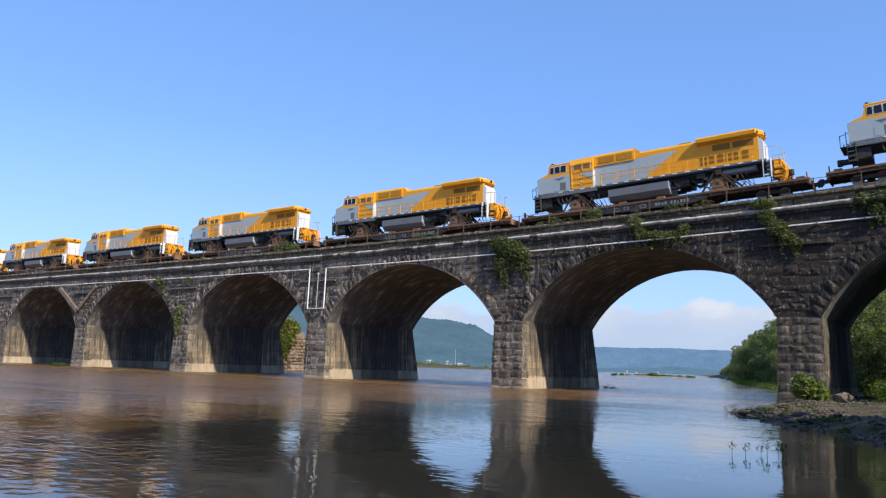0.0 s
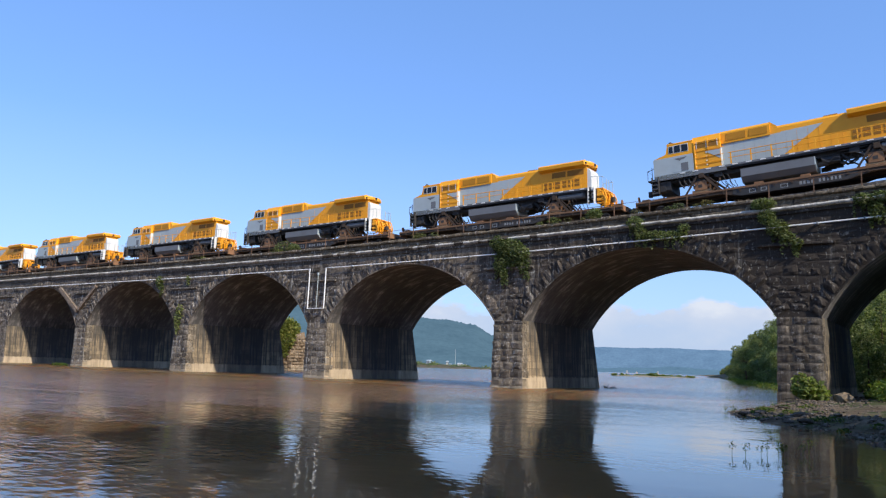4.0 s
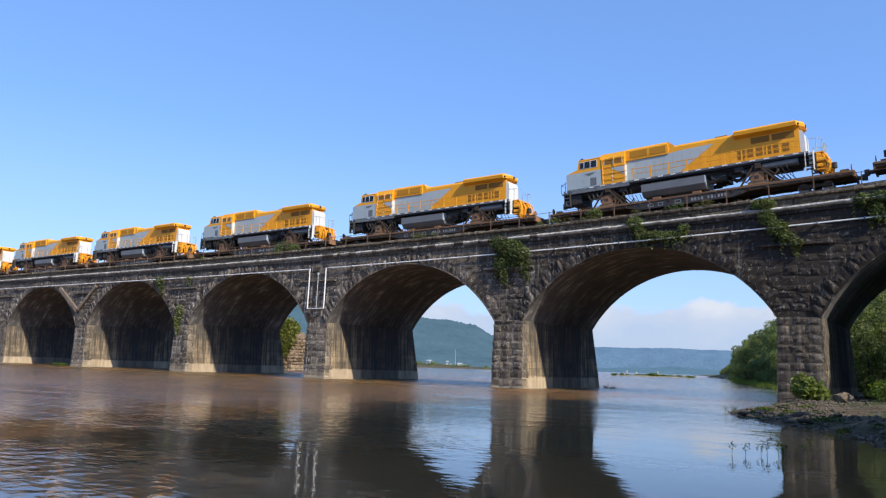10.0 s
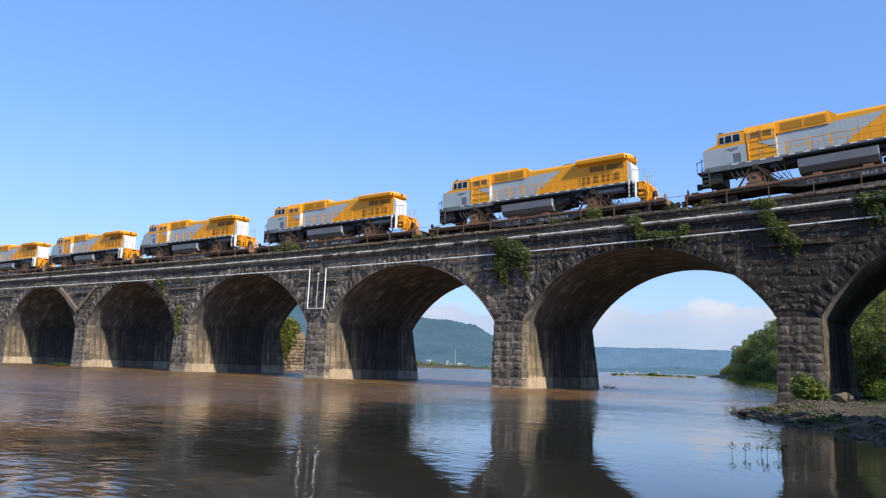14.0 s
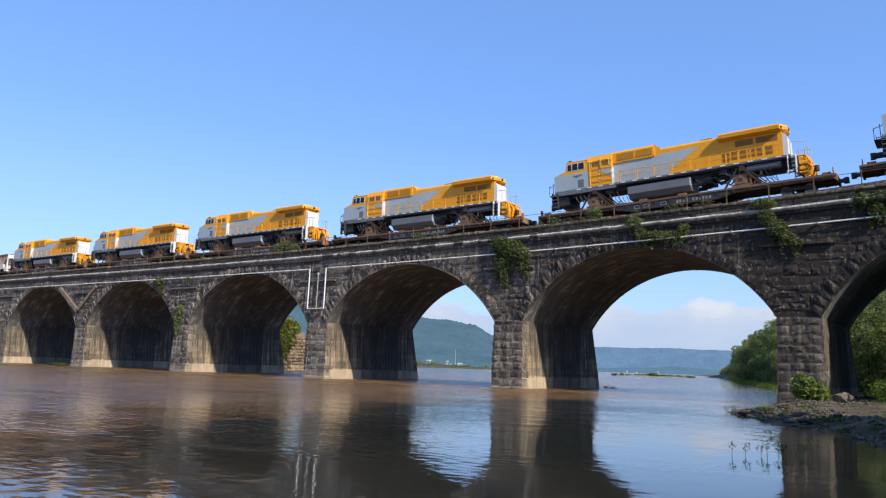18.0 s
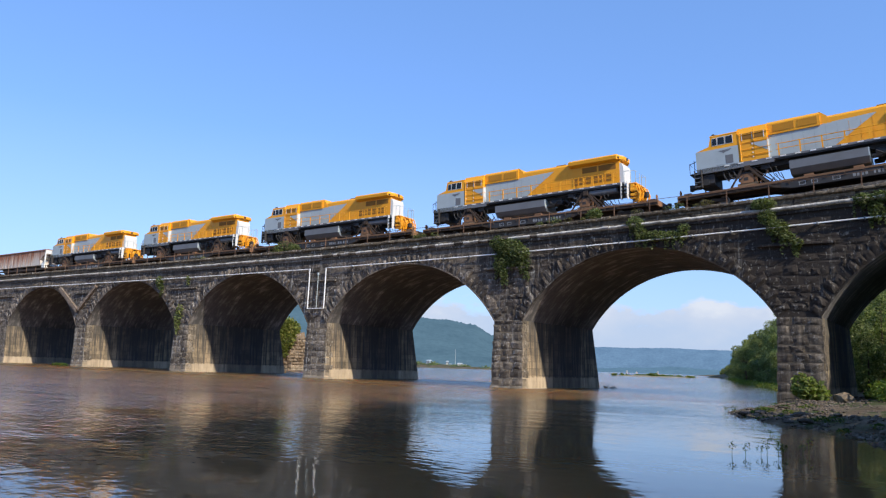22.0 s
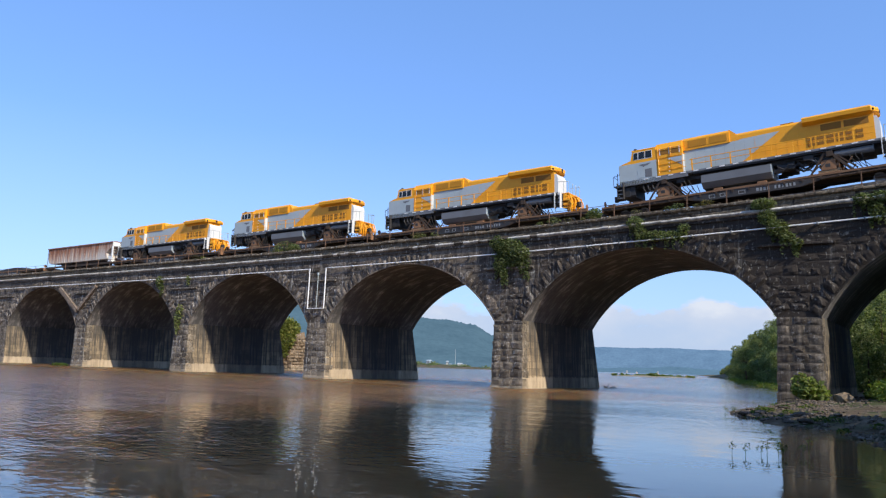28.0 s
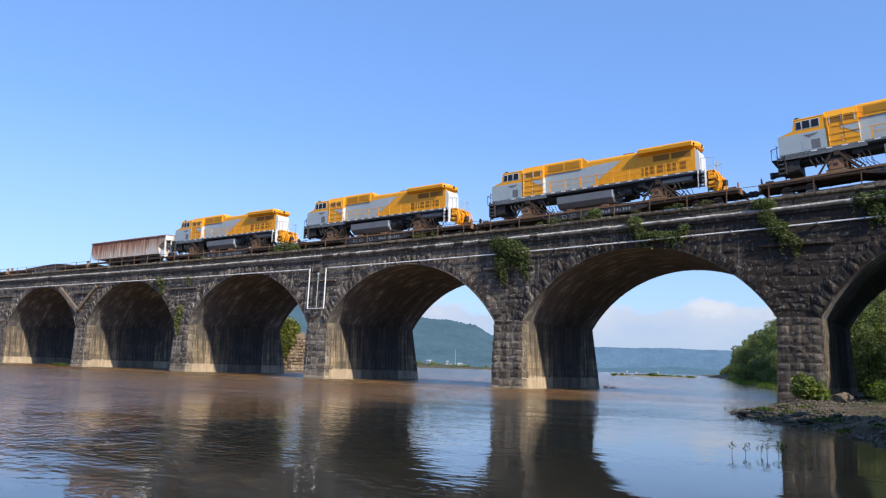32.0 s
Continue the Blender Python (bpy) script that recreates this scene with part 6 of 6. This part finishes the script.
# ---- ruined old pier with a bush on top, beyond the bridge ----
ruin = thing("ruined_pier", "crumbling pale stone pier of an older bridge", "ruin")
core = Mesh()
core.add([(-106.0, 46.0, -2), (-99.5, 46.0, -2), (-98.5, 52, -2), (-106, 52, -2), (-105.0, 46.9, 6.4), (-101.9, 47.0, 7.2), (-101.4, 51.0, 7.8), (-105.0, 51.0, 6.6)],
         [(0, 1, 2, 3), (4, 5, 6, 7), (0, 1, 5, 4), (1, 2, 6, 5), (2, 3, 7, 6), (3, 0, 4, 7)])
part("core", core, M_RUIN, ruin)
st = []
z = -0.2
while z < 6.6:
    h = prng.uniform(0.5, 0.8)
    f = z / 7
    xa, xb = -106 + 0.6 * f, -99.5 - 2.1 * f
    x = xa
    while x < xb - 0.3:
        w = prng.uniform(0.7, 1.3)
        if prng.random() < 0.93:
            st.append((stone_at(x + w / 2, 46.15 + 0.7 * f, z + h / 2, w, prng.uniform(0.1, 0.75), h * prng.uniform(0.8, 1.15), prng.uniform(-0.2, 0.2), prng.uniform(-0.16, 0.16)), 0))
        x += w
    y = 46.0 + 0.6 * f
    while y < 51.5:
        w = prng.uniform(0.7, 1.3)
        st.append((stone_at(xb + (y - 46) * 0.16 - 0.05, y + w / 2, z + h / 2, w, prng.uniform(0.1, 0.8), h * prng.uniform(0.8, 1.2), math.radians(80 + prng.uniform(-12, 12)), prng.uniform(-0.16, 0.16)), 1))
        y += w
    z += h
for mat, k in st:
    ob = new("stone", BLOCK_MESH[M_RUIN][prng.randrange(8)])
    ob.parent = ruin
    ob.matrix_basis = mat
rb = thing("ruin_bush", "round green bush crowning the ruined pier", "bush")
tagged(part("foliage", leaves(prng, [((-101.3, 46.2, 8.6), (2.4, 1.6, 2.0)), ((-101.0, 45.6, 6.2), (2.5, 1.1, 2.2)), ((-101.9, 45.4, 4.0), (1.8, 0.9, 1.8)), ((-99.7, 46.6, 8.2), (1.3, 1.2, 1.5)), ((-103.5, 47.5, 8.0), (2.4, 1.8, 2.4))], 5200, 0.24), M_RUINBUSH, rb), kind="stuff")
part("stem", Mesh().tube((-102.0, 47.2, 5.0), (-101.4, 46.6, 8.6), 0.18, 0.08, 7), M_BARK, rb)


# ---- islets, far shore, houses ----
def islet(name, a, b, wide, h, label, mat=M_GROUND):
    m = Mesh()
    a, b = Vector((a[0], a[1], 0)), Vector((b[0], b[1], 0))
    side = (b - a).cross(Vector((0, 0, 1))).normalized() * wide
    k = 24
    for i in range(k + 1):
        t = i / k
        s = math.sin(math.pi * t) ** 0.5
        c = a.lerp(b, t)
        for j, q in enumerate((-1, -0.5, 0, 0.5, 1)):
            p = c + side * q * s
            m.v.append((p.x, p.y, (h * (1 - q * q) * s * (0.7 + 0.5 * noise.noise(p * 0.1))) - 0.15))
    m.f = [(i * 5 + j, i * 5 + j + 1, (i + 1) * 5 + j + 1, (i + 1) * 5 + j) for i in range(k) for j in range(4)]
    return tagged(part(name, m, mat, None, label, True), category="islet", kind="structure")


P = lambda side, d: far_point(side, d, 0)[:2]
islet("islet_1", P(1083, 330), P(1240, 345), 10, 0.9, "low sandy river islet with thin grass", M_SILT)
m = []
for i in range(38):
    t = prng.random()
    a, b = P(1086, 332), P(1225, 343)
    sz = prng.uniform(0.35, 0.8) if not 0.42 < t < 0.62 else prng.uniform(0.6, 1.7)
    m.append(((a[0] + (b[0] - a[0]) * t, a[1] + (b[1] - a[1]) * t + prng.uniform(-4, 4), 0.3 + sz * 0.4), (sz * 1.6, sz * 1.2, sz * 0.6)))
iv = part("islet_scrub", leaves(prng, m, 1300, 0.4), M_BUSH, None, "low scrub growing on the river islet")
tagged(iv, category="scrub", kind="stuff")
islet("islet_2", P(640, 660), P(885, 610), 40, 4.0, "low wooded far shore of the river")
m = []
for i in range(120):
    t = prng.random()
    a, b = P(660, 640), P(880, 612)
    sz = prng.uniform(1.5, 4.0) * (1.15 - 0.8 * t)
    m.append(((a[0] + (b[0] - a[0]) * t, a[1] + (b[1] - a[1]) * t + prng.uniform(-10, 10), 0.8 + sz * 0.5), (sz * 1.8, sz * 1.3, sz)))
tagged(part("shore_scrub", leaves(prng, m, 5000, 0.7), M_TREE, None, "green scrub and trees along the far shore"), category="scrub", kind="stuff")
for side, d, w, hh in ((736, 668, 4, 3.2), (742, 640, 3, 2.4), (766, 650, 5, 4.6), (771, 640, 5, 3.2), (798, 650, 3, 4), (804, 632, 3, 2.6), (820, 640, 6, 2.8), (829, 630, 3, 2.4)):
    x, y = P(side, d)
    hs = thing("far_house", "small white house on the far river shore", "house", "houses on the far shore", at=pose(x, y, 2.6 + (d - 635) * 0.08, 0, 0, prng.uniform(0, 60)) @ Matrix.Scale(0.66, 4))
    part("wall", Mesh().box(-w / 2, w / 2, -3, 3, -5, hh * 0.6), M_HOUSE, hs)
    part("roof", Mesh().prism([(-3.4, hh * 0.6), (3.4, hh * 0.6), (0, hh)], "x", -w / 2 - 0.3, w / 2 + 0.3), M_GREY, hs)
    for k in (-1, 1):
        part("window", Mesh().box(k * w / 4 - 0.6, k * w / 4 + 0.6, -3.06, -2.98, hh * 0.2, hh * 0.45), M_GLASS, hs)
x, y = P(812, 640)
mast = thing("far_mast", "slender pale radio mast on the far shore", "mast", at=pose(x, y, 0.5))
part("pole", Mesh().tube((0, 0, 0), (0, 0, 16), 0.22, 0.12, 6), M_GREY, mast)
part("crossarm", Mesh().box(-0.8, 0.8, -0.1, 0.1, 14, 14.2), M_GREY, mast)
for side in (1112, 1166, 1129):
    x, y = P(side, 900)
    t = thing("far_marker", "small white structure far across the water", "marker", at=pose(x, y, 0))
    part("post", Mesh().box(-0.6, 0.6, -0.6, 0.6, -1, 3.4 if side != 1129 else 2.4), M_HOUSE, t)


def travelled(t):
    """Metres that the train has rolled at t seconds."""
    return 0.4115 + 2.8457 * t + 2.1983 * t * t / 100 - 0.4732 * t ** 3 / 1000 + 1.2858 * t ** 4 / 1e5 - 0.2122 * t ** 5 / 1e6


def rolling(x0, t):
    x = x0 + travelled(t)
    slope = (track_rise(x + 8) - track_rise(x - 8)) / 16
    return pose(x, TRACK_Y, RAIL + track_rise(x), 0, -math.degrees(math.atan(slope)), 0)


# each car sits a little ahead of or behind its even place in the train
SLACK = {-2: 0.3, -1: 0.28, 0: 0.22, 1: -0.22, 2: -0.8, 3: -1.08, 4: -0.64, 5: -0.21}


def motions():
    times = [0.5 * i for i in range(65)]
    for k, lo, fl in zip(UNITS, locos, flats):
        x0 = -38.7 - 27.08 * k + SLACK[k]
        walk(lo, [(t, rolling(x0, t)) for t in times])
        walk(fl, [(t, rolling(x0, t)) for t in times])
    x_last = -38.7 - 27.08 * 5
    for ob, x0 in ((hopper, x_last - 23.4), (empty, x_last - 47.4), (load, x_last - 47.4), (empty_two, x_last - 74.5)):
        walk(ob, [(t, rolling(x0, t)) for t in times])
    # the river drifts slowly under the bridge towards the camera
    walk(water, [(t, pose(0.06 * t, -0.22 * t, 0)) for t in (0.0, 8.0, 16.0, 24.0, 32.0)])


motions()
